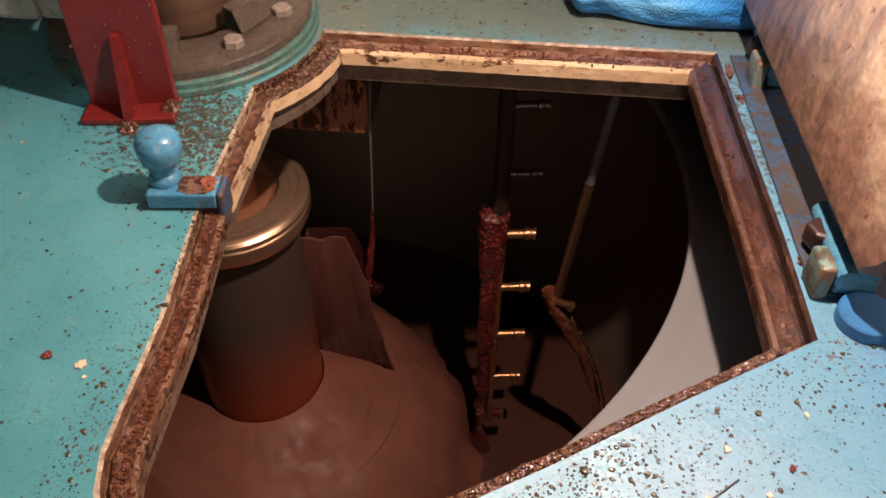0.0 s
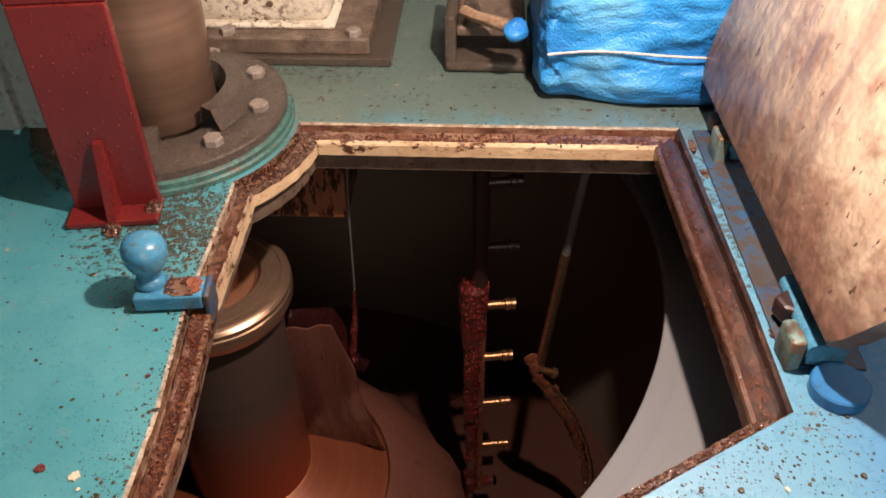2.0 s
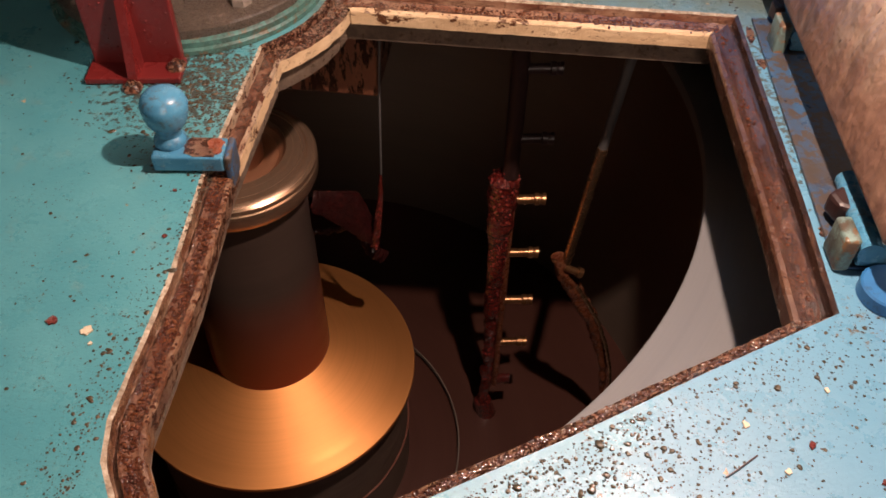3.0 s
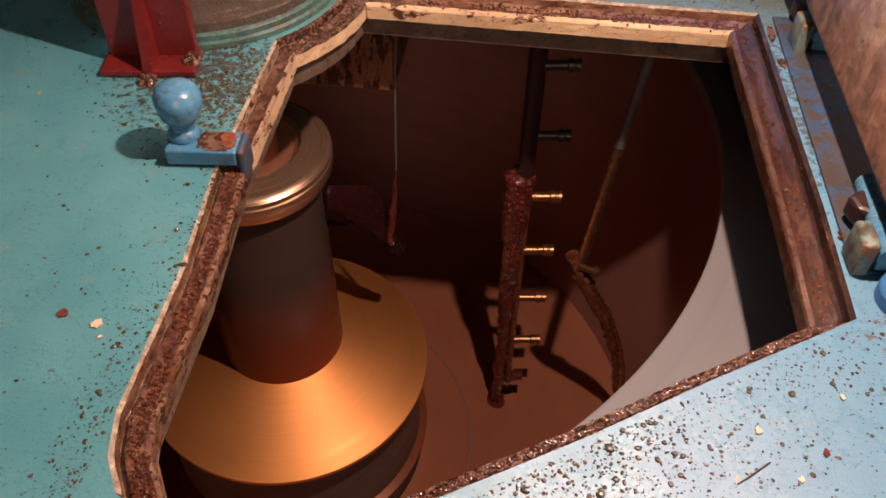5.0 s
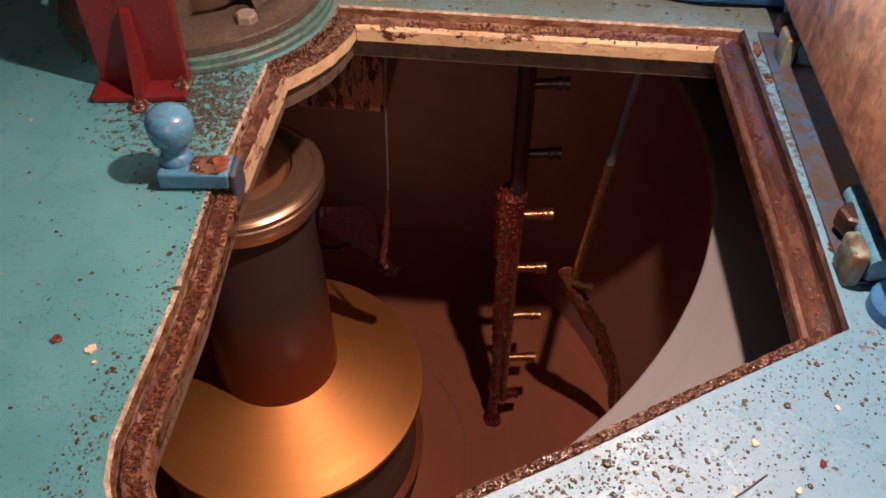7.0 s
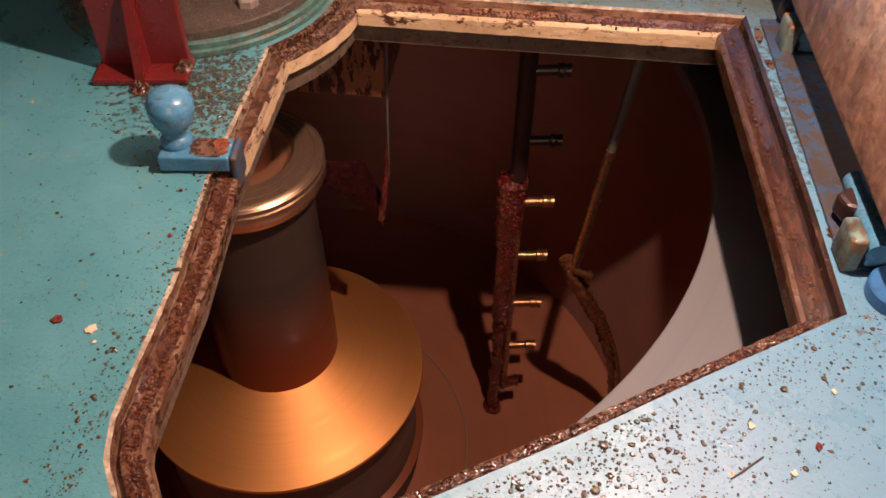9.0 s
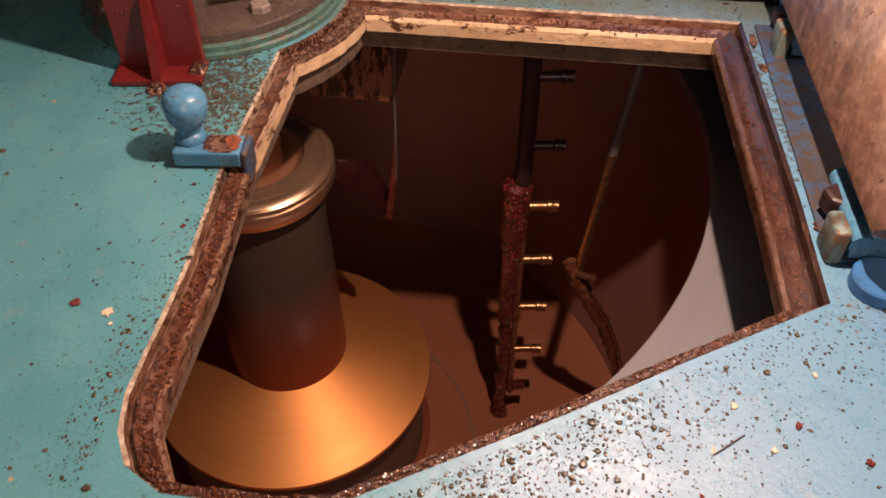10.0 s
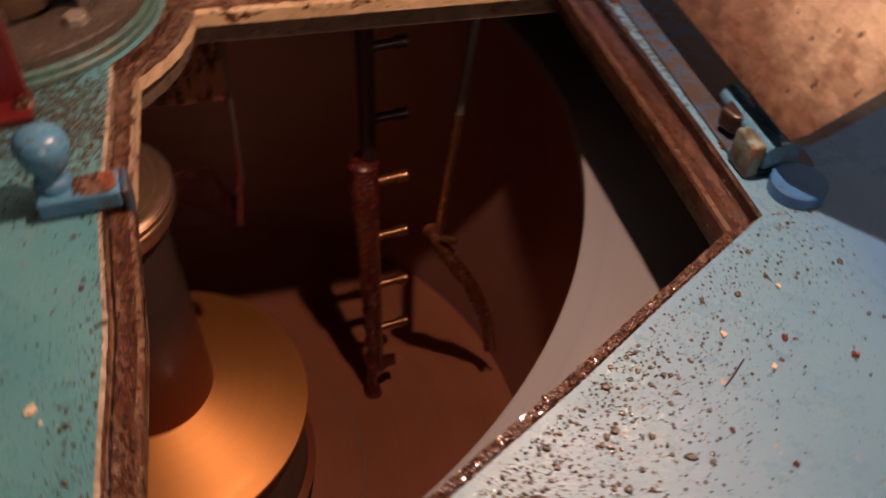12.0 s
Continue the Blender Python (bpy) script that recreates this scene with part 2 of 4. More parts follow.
TEAL = plate_paint("teal_paint")
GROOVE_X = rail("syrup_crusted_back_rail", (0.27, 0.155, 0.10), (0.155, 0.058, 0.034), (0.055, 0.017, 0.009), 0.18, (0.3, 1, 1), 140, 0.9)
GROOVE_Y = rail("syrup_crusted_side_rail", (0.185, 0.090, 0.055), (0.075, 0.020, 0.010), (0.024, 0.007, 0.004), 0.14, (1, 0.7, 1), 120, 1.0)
# wet syrup tone, with the right groove's shade darkened into it
DARK_RUN = rusty("shade_dark_wet_groove", (0.012, 0.006, 0.004), (0.035, 0.015, 0.010), (0.10, 0.05, 0.03), 0.2, 100, 0, 0.6, 0.6, (1, 0.25, 1))
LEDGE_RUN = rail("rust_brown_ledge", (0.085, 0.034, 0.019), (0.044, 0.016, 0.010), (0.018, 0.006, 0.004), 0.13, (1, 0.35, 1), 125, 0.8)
PALE_RUN = rail("scraped_side_rail", (0.27, 0.160, 0.100), (0.13, 0.050, 0.026), (0.05, 0.015, 0.008), 0.2, (1, 0.6, 1), 240, 0.8)
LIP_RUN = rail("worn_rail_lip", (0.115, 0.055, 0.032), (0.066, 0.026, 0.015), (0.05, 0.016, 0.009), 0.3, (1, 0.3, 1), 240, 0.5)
CREAM_SPOT = crust("rust_spotted_cream_paint", (0.44, 0.34, 0.24), (0.27, 0.155, 0.095), (0.085, 0.022, 0.011), 0.40, 0.32, 130, (1, 0.6, 1))
LUG_PAINT = worn_paint("chipped_lug_paint", (0.11, 0.19, 0.18), (0.16, 0.23, 0.20), (0.30, 0.14, 0.06), (0.06, 0.04, 0.025), 0.4, 0.54, 0.50, 40, 90)
# rusty blue with the lid's shade put into its dark tones
STRIP_SHADE_BLUE = worn_paint("shade_dark_rusty_blue", (0.022, 0.075, 0.155), (0.032, 0.105, 0.20), (0.075, 0.055, 0.045), (0.062, 0.050, 0.044), 0.35, 0.50, 0.36, 14, 200)
STRIP_BRIGHT = worn_paint("bright_blue_paint", (0.012, 0.125, 0.30), (0.018, 0.155, 0.36), (0.05, 0.05, 0.05), (0.03, 0.03, 0.03), 0.4, 0.66, 0.66, 22, 90)
PALE_EDGE = rusty("scraped_pale_steel", (0.08, 0.045, 0.028), (0.36, 0.28, 0.20), (0.62, 0.54, 0.43), 0.35, 110)
RUST_PALE = crust("rust_stained_paint", (0.20, 0.115, 0.07), (0.12, 0.05, 0.03), (0.05, 0.018, 0.010), 0.5, 0.3, 160, (0.6, 0.6, 1), 0.5)
TEAL_DIRTY = worn_paint("dirty_teal_paint", (0.030, 0.125, 0.115), (0.055, 0.165, 0.145), (0.16, 0.12, 0.07), (0.04, 0.03, 0.02), 0.28, 0.56, 0.50, 18, 140)
CREAM_WORN = crust("worn_cream_paint", (0.66, 0.48, 0.30), (0.50, 0.33, 0.19), (0.10, 0.04, 0.02), 0.18, 0.4, 55, (0.5, 0.5, 1), 0.2)
GROOVE = crust("syrup_crusted_rust", (0.26, 0.15, 0.09), (0.13, 0.042, 0.022), (0.038, 0.011, 0.006), 0.58, 0.2, 230, (1, 1, 1), 1.0)
UNDERSIDE = rusty("grey_brown_steel", (0.06, 0.042, 0.031), (0.13, 0.09, 0.066), (0.20, 0.145, 0.105), 0.55, 45)
RED = worn_paint("red_paint", (0.145, 0.015, 0.014), (0.115, 0.012, 0.012), (0.12, 0.02, 0.015), (0.14, 0.008, 0.008), 0.3, 0.72, 0.72, 12, 150)
BLUE = worn_paint("blue_enamel", (0.030, 0.170, 0.29), (0.055, 0.225, 0.35), (0.34, 0.38, 0.36), (0.07, 0.055, 0.04), 0.24, 0.655, 0.62, 34, 130)
DARK_FLANGE = rusty("sugar_crusted_steel", (0.045, 0.034, 0.027), (0.095, 0.070, 0.053), (0.19, 0.140, 0.105), 0.34, 320, 0, 0.4, 1.0)
BOLT_STEEL = rusty("rusty_bolt_steel", (0.12, 0.09, 0.07), (0.24, 0.20, 0.17), (0.36, 0.31, 0.27), 0.5, 60)
GREY_CAST = worn_paint("grey_cast_paint", (0.20, 0.20, 0.19), (0.25, 0.24, 0.22), (0.12, 0.10, 0.08), (0.05, 0.04, 0.035), 0.5, 0.66, 0.62)
DRUM_STEEL = spun("brown_turned_steel", (0.17, 0.100, 0.068), (0.29, 0.180, 0.128), 0.34, 0.55, 45, 0.18)
DISC_METAL = spun("syrup_filmed_bronze", (0.75, 0.305, 0.098), (0.87, 0.385, 0.136), 0.52, 0.82, 190, 0.05)
COLLAR_METAL = spun("bronze_collar_metal", (0.60, 0.36, 0.23), (0.74, 0.49, 0.34), 0.25, 0.85, 260, 0.09)
# the red towards the foot is painted bounce light from the disc
SLEEVE_BOUNCE = spun("dark_sleeve_red_bounce", (0.060, 0.040, 0.033), (0.085, 0.058, 0.047), 0.36, 0.1, 40, 0.05, 0.3, (-0.68, -0.46, (0.33, 0.055, 0.022)))
COLLAR_BROWN = spun("brown_filmed_bronze", (0.30, 0.13, 0.07), (0.36, 0.16, 0.09), 0.4, 0.4, 120, 0.1, 0.2)
RING_GREY = spun("grey_basket_steel", (0.24, 0.24, 0.245), (0.285, 0.285, 0.29), 0.45, 0.15, 50, 0.05)
SCREEN = spun("dark_screen_steel", (0.17, 0.128, 0.098), (0.21, 0.155, 0.118), 0.6, 0.0, 30, 0.05)
BOTTOM_FILM = spun("syrup_filmed_bottom", (0.075, 0.028, 0.020), (0.10, 0.036, 0.025), 0.4, 0.0, 30, 0.08, 0.3)
CRYSTAL = rusty("amber_sugar_crust", (0.026, 0.006, 0.003), (0.075, 0.019, 0.008), (0.19, 0.075, 0.034), 0.17, 300, 0, 1.0, 0.0)
FLOOR_MASS = spun("dark_sugar_mass", (0.36, 0.125, 0.07), (0.42, 0.145, 0.08), 0.36, 0.0, 25, 0.1, 0.3)
MASSECUITE = spun("brown_sugar_mass", (0.36, 0.170, 0.140), (0.43, 0.205, 0.165), 0.40, 0.0, 25, 0.12, 0.2)
SYRUP = rusty("wet_red_syrup", (0.045, 0.006, 0.005), (0.12, 0.013, 0.011), (0.20, 0.034, 0.020), 0.14, 190, 0, 1.0, 1.0)
SYRUP_DARK = rusty("dark_wet_syrup", (0.012, 0.002, 0.002), (0.030, 0.004, 0.004), (0.060, 0.009, 0.008), 0.4, 170, 0, 0.4, 1.0)
SYRUP_DARK.node_tree.nodes["Principled BSDF"].inputs["Specular IOR Level"].default_value = 0.12
SYRUP_FLOW = rusty("flowing_brown_syrup", (0.155, 0.057, 0.040), (0.185, 0.068, 0.047), (0.215, 0.080, 0.055), 0.6, 14, 0, 0.0, 0.12)
SYRUP_FLOW.node_tree.nodes["Principled BSDF"].inputs["Specular IOR Level"].default_value = 0.2
SYRUP_VEIL = rusty("falling_brown_syrup", (0.105, 0.038, 0.028), (0.14, 0.052, 0.038), (0.19, 0.074, 0.054), 0.42, 40, 0, 0.2, 0.12, (1, 1, 0.12))
BRASS = spun("brass_nozzle_metal", (0.30, 0.14, 0.062), (0.42, 0.22, 0.11), 0.30, 0.85, 200)
STEM_STEEL = spun("grey_stem_steel", (0.17, 0.165, 0.165), (0.24, 0.235, 0.235), 0.4, 0.6, 90)
PIPE_DARK = spun("shade_dark_pipe_film", (0.024, 0.011, 0.010), (0.038, 0.017, 0.016), 0.42, 0.0, 60, 0.1)
AMBER_CRUST = rusty("amber_brown_crust", (0.07, 0.012, 0.006), (0.19, 0.052, 0.022), (0.40, 0.17, 0.08), 0.3, 150, 0, 0.5, 1.0)
RUST_ORANGE = rusty("orange_rust", (0.13, 0.028, 0.014), (0.28, 0.065, 0.030), (0.46, 0.22, 0.12), 0.35, 110, 0, 0.4, 0.8)
GRAIN = spun("clear_red_sugar_grain", (0.26, 0.034, 0.030), (0.38, 0.065, 0.055), 0.06, 0.0, 400, 0.0, 1.0)
OLIVE_STAIN = rusty("dried_syrup_stain", (0.055, 0.050, 0.022), (0.085, 0.075, 0.032), (0.12, 0.10, 0.05), 0.22, 70, 0, 0.3, 0.3)
FILM_RED = spun("thin_red_syrup_film", (0.20, 0.050, 0.024), (0.38, 0.110, 0.050), 0.38, 0.25, 120, 0.12)
ROD_STEEL = spun("bronzed_rod_steel", (0.34, 0.20, 0.115), (0.44, 0.28, 0.165), 0.26, 0.9, 90)
CREAM_BOX = worn_paint("cream_peeling_paint", (0.62, 0.55, 0.44), (0.72, 0.66, 0.54), (0.10, 0.06, 0.035), (0.12, 0.07, 0.045), 0.45, 0.585, 0.58, 12, 110)
LID_PAINT = lid_paint("syrup_stained_cream_paint")


def tarp_cloth(name):
    """Woven plastic: blue, with highlights and shade of the folds put into the colour, and a fine weave."""
    m, t, b = nodes_of(name, 0.45)
    v = coords(t)
    soft = noise_at(t, coords(t, (0.7, 0.7, 1.3)), 9, 3, 0.5)
    c = t.nodes.new("ShaderNodeTexCoord")
    lean = t.nodes.new("ShaderNodeMapping")
    lean.inputs["Rotation"].default_value = (0, radians(38), 0)
    lean.inputs["Scale"].default_value = (3, 6, 14)
    t.links.new(c.outputs["Object"], lean.inputs["Vector"])
    crease = noise_at(t, lean.outputs["Vector"], 1.0, 2, 0.5)
    both = t.nodes.new("ShaderNodeMath")
    both.operation = "MULTIPLY_ADD"
    both.inputs[1].default_value = 0.55
    t.links.new(crease, both.inputs[0])
    t.links.new(soft, both.inputs[2])
    fold = both.outputs[0]
    # painted fold light: navy in the hollows, pale streaks on the crests
    base = ramp(t, fold, [(0.58, (0.005, 0.09, 0.36)), (0.72, (0.008, 0.19, 0.56)), (0.86, (0.014, 0.27, 0.66)), (0.98, (0.12, 0.45, 0.76))])
    t.links.new(base, b.inputs["Base Color"])
    weave = t.nodes.new("ShaderNodeTexVoronoi")
    weave.inputs["Scale"].default_value = 330
    t.links.new(v, weave.inputs["Vector"])
    add = t.nodes.new("ShaderNodeMath")
    add.operation = "MULTIPLY_ADD"
    add.inputs[1].default_value = 0.020
    t.links.new(weave.outputs["Distance"], add.inputs[0])
    t.links.new(fold, add.inputs[2])
    bump(t, b, add.outputs[0], 1.0, 0.05)
    return m


TARP = tarp_cloth("blue_woven_plastic")
ROPE = rusty("old_rope", (0.16, 0.09, 0.05), (0.34, 0.21, 0.13), (0.50, 0.36, 0.25), 0.8, 160)
WIRE = rusty("pale_wire", (0.45, 0.42, 0.40), (0.55, 0.52, 0.50), (0.66, 0.62, 0.60), 0.5, 80)
DROP = rusty("dark_syrup_drops", (0.022, 0.017, 0.011), (0.060, 0.048, 0.030), (0.13, 0.095, 0.060), 0.07, 90, 0, 1.0, 0.0)
CHIP_CREAM = rusty("cream_flake", (0.5, 0.4, 0.28), (0.62, 0.52, 0.38), (0.7, 0.62, 0.48), 0.6, 60)
CHIP_RED = rusty("red_flake", (0.09, 0.014, 0.011), (0.14, 0.022, 0.016), (0.20, 0.04, 0.026), 0.3, 260)
HALL = worn_paint("dull_hall_wall", (0.24, 0.23, 0.22), (0.30, 0.28, 0.26), (0.08, 0.07, 0.06), (0.05, 0.05, 0.05), 0.8, 0.7, 0.7, 0.8, 6)


# ---- mesh tools ----
def part(name, bm, material, parent=None, label="", smooth=False):
    """Links a bmesh as one mesh object, under a thing or a part if one is given."""
    me = bpy.data.meshes.new(name)
    bmesh.ops.recalc_face_normals(bm, faces=bm.faces)
    bm.to_mesh(me)
    bm.free()
    me.materials.append(material)
    if smooth:
        me.polygons.foreach_set("use_smooth", [True] * len(me.polygons))
        me.set_sharp_from_angle(angle=radians(38))
    ob = new(name, me)
    if parent is not None:
        ob.parent = parent
    if label:
        tagged(ob, label)
    return ob


def box(lo, hi, bev=0.0, seg=2):
    bm = bmesh.new()
    bmesh.ops.create_cube(bm, size=1)
    for v in bm.verts:
        v.co = Vector([lo[i] + (v.co[i] + 0.5) * (hi[i] - lo[i]) for i in range(3)])
    if bev:
        bmesh.ops.bevel(bm, geom=list(bm.edges), offset=bev, segments=seg, affect="EDGES", profile=0.5)
    return bm


def turned(profile, n=96, a0=0.0, a1=360.0, closed=False):
    """Turns a profile of (radius, z) round the z axis."""
    bm = bmesh.new()
    full = abs(a1 - a0) >= 360
    steps = n if full else n + 1
    rings = []
    for k in range(steps):
        a = radians(a0 + (a1 - a0) * k / n)
        rings.append([bm.verts.new((r * math.cos(a), r * math.sin(a), z)) for r, z in profile])
    m = len(profile)
    for k in range(n):
        A, B = rings[k], rings[(k + 1) % steps]
        for j in range(m if closed else m - 1):
            bm.faces.new((A[j], A[(j + 1) % m], B[(j + 1) % m], B[j]))
    if closed and not full:
        bm.faces.new(rings[0])
        bm.faces.new(rings[-1])
    bmesh.ops.remove_doubles(bm, verts=bm.verts, dist=1e-6)
    return bm


def prism(outline, z0, z1, bev=0.0):
    """A plate of an outline in the plan."""
    bm = bmesh.new()
    lo = [bm.verts.new((x, y, z0)) for x, y in outline]
    hi = [bm.verts.new((x, y, z1)) for x, y in outline]
    n = len(outline)
    bm.faces.new(lo)
    bm.faces.new(hi)
    for i in range(n):
        bm.faces.new((lo[i], lo[(i + 1) % n], hi[(i + 1) % n], hi[i]))
    if bev:
        bmesh.ops.bevel(bm, geom=list(bm.edges), offset=bev, segments=2, affect="EDGES", profile=0.5)
    return bm


def tube(points, radius, n=10, radii=None):
    """A round bar along points."""
    bm = bmesh.new()
    pts = [Vector(p) for p in points]
    rings = []
    for i, p in enumerate(pts):
        d = (pts[min(i + 1, len(pts) - 1)] - pts[max(i - 1, 0)]).normalized()
        ref = Vector((0, 0, 1)) if abs(d.z) < 0.9 else Vector((1, 0, 0))
        u = d.cross(ref).normalized()
        w = d.cross(u)
        r = radii[i] if radii else radius
        rings.append([bm.verts.new(p + (u * math.cos(a) + w * math.sin(a)) * r) for a in (2 * math.pi * k / n for k in range(n))])
    for A, B in zip(rings, rings[1:]):
        for k in range(n):
            bm.faces.new((A[k], A[(k + 1) % n], B[(k + 1) % n], B[k]))
    bm.faces.new(rings[0])
    bm.faces.new(rings[-1])
    return bm


def moved(bm, m):
    bmesh.ops.transform(bm, matrix=m, verts=bm.verts)
    return bm


def roughened(bm, amount, scale, seed=0.0):
    bm.normal_update()
    for v in bm.verts:
        k = noise.noise(v.co * scale + Vector((seed, seed * 1.7, 0)))
        v.co += v.normal * amount * k
    return bm


def hex_bolt(parent, name, x, y, z, r=0.014, h=0.012, turn=0.0):
    bm = turned([(0, h), (r * 0.86, h), (r, h * 0.8), (r, 0), (0, 0)], 6, turn, turn + 360)
    part(name, moved(bm, pose(x, y, z)), BOLT_STEEL, parent, "rusty hexagon bolt head with sugar crust")


def grains(name, parent, spots, rng, count, spread, r0, r1, material, label):
    """Small clear sugar grains stuck round a line of spots, each with a reach of its own."""
    bm = bmesh.new()
    for _ in range(count):
        p, reach = rng.choice(spots)
        d = Vector((rng.gauss(0, 1), rng.gauss(0, 1) - 0.5, rng.gauss(0, 1) * 0.5)).normalized()
        q = Vector(p) + d * reach + Vector((0, 0, rng.uniform(-spread, spread)))
        bmesh.ops.create_icosphere(bm, subdivisions=1, radius=rng.uniform(r0, r1), matrix=Matrix.Translation(q))
    return tagged(part(name, bm, material, parent, label, True), kind="stuff")


# ---- the hall ----
def build_hall():
    for nm, lo, hi in (("wall_north", (-3.2, 3.0, -2.0), (3.2, 3.2, 3.4)), ("wall_south", (-3.2, -3.4, -2.0), (3.2, -3.2, 3.4)),
                       ("wall_east", (3.2, -3.4, -2.0), (3.4, 3.2, 3.4)), ("wall_west", (-3.4, -3.4, -2.0), (-3.2, 3.2, 3.4)),
                       ("floor", (-3.4, -3.4, -2.1), (3.4, 3.2, -2.0)), ("ceiling", (-3.4, -3.4, 3.4), (3.4, 3.2, 3.5))):
        tagged(part(nm, box(lo, hi), HALL), "dull grey factory hall surface", kind="structure")


# ---- the cover plate and its hatch ----
NOTCH_R = 0.163
ARC = [(NOTCH_R * math.cos(radians(a)), NOTCH_R * math.sin(radians(a))) for a in (3, -6, -15, -24, -33, -42, -47)]
HATCH = [(0.113, -0.33), (0.124, -0.45), (0.126, -0.58), (0.134, -0.612), (0.149, -0.636), (0.181, -0.653), (0.254, -0.653), (0.295, -0.647),
         (0.316, -0.634), (0.442, -0.556), (0.536, -0.493), (0.647, -0.422), (0.643, -0.30), (0.624, 0.010)] + ARC
HATCH_EDGES = ["left", "left", "left", "left", "front", "front", "front", "front", "front", "front", "front", "right", "right", "back", "notch", "notch", "notch", "notch", "notch", "notch", "upper"]
WIDTH = {"left": 0.74, "upper": 0.68, "front": 0.31, "right": 0.98, "back": 1.05, "notch": 0.8}


def inset_ring(dist):
    """The hatch outline moved inwards by dist times the width of each side."""
    n = len(HATCH)
    out = []
    for i in range(n):
        a, b, c = Vector(HATCH[i - 1]), Vector(HATCH[i]), Vector(HATCH[(i + 1) % n])
        d1, d2 = (b - a).normalized(), (c - b).normalized()
        n1, n2 = Vector((-d1.y, d1.x)), Vector((-d2.y, d2.x))
        p1, p2 = a + n1 * dist * WIDTH[HATCH_EDGES[i - 1]], b + n2 * dist * WIDTH[HATCH_EDGES[i]]
        cr = d1.x * d2.y - d1.y * d2.x
        if abs(cr) < 0.05:
            out.append(b + (n1 * WIDTH[HATCH_EDGES[i - 1]] + n2 * WIDTH[HATCH_EDGES[i]]) * 0.5 * dist)
        else:
            s = ((p2 - p1).x * d2.y - (p2 - p1).y * d2.x) / cr
            out.append(p1 + d1 * s)
    return out


PLATE_OUT = [(-1.0, -1.3), (1.0, -1.3), (1.0, 0.9), (-1.0, 0.9)]


def build_plate():
    from mathutils.geometry import tessellate_polygon
    loops = [[Vector((x, y, 0)) for x, y in PLATE_OUT], [Vector((x, y, 0)) for x, y in HATCH]]
    flat = loops[0] + loops[1]
    bm = bmesh.new()
    top = [bm.verts.new(v) for v in flat]
    for tri in tessellate_polygon(loops):
        bm.faces.new([top[i] for i in tri])
    low = [bm.verts.new(v + Vector((0, 0, -0.03))) for v in loops[0]]
    for i in range(4):
        bm.faces.new((top[i], top[(i + 1) % 4], low[(i + 1) % 4], low[i]))
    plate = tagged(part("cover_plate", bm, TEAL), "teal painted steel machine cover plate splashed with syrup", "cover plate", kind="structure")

    levels = [(0.0, 0.0), (0.0045, -0.001), (0.0055, -0.011), (0.010, -0.012), (0.012, -0.005), (0.016, -0.005), (0.020, -0.006), (0.024, -0.006), (0.028, -0.0055), (0.031, -0.0045), (0.0355, -0.0045), (0.037, -0.007), (0.037, -0.022)]
    lower = [(0.037, -0.022), (0.026, -0.023), (0.025, -0.050), (0.0, -0.050)]
    frame_thing = tagged(new("hatch_frame"), "stepped steel hatch frame crusted with syrup and rust", "hatch frame", kind="structure")
    rings = [[Vector((p.x, p.y, z)) for p in inset_ring(d)] for d, z in levels]
    rings2 = [[Vector((p.x, p.y, z)) for p in inset_ring(d)] for d, z in lower]
    n = len(HATCH)
    for side in ("left", "upper", "front", "right", "back", "notch"):
        ids = [i for i in range(n) if HATCH_EDGES[i] == side]
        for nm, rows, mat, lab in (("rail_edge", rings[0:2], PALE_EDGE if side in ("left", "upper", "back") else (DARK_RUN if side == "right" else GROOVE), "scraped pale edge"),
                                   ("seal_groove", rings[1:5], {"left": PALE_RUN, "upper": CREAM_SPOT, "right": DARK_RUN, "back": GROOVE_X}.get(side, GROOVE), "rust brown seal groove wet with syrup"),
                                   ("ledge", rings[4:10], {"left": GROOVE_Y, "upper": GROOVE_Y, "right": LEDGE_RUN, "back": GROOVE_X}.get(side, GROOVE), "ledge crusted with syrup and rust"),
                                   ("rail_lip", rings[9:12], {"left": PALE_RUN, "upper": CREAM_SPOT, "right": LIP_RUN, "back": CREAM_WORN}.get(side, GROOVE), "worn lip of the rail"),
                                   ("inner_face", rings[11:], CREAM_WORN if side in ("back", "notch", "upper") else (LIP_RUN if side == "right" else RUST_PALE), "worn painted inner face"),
                                   ("under_rail", rings2, UNDERSIDE, "grey brown steel band")):
            bm = bmesh.new()
            sub = 10
            for i in ids:
                j = (i + 1) % n
                ln = (rings[0][j] - rings[0][i]).length
                sub = max(1, int(ln / 0.004))
                for A, B in zip(rows, rows[1:]):
                    for k in range(sub):
                        f0, f1 = k / sub, (k + 1) / sub
                        bm.faces.new([bm.verts.new(v) for v in (A[i].lerp(A[j], f0), A[i].lerp(A[j], f1), B[i].lerp(B[j], f1), B[i].lerp(B[j], f0))])
            bmesh.ops.remove_doubles(bm, verts=bm.verts, dist=1e-5)
            bm.normal_update()
            for v in bm.verts:
                if v.co.z < -0.001 and nm != "under_rail":
                    v.co += Vector((noise.noise(v.co * 90), noise.noise(v.co * 90 + Vector((9, 0, 0))), 0)) * (0.0003 if side == "right" else 0.0010)
                    v.co.z += (noise.noise(v.co * 60) * 0.0011 + noise.noise(v.co * 170) * 0.0013) * (1.0 if nm == "ledge" and side != "right" else 0.4)
            part(nm, bm, mat, frame_thing, lab, nm == "ledge")
    return plate


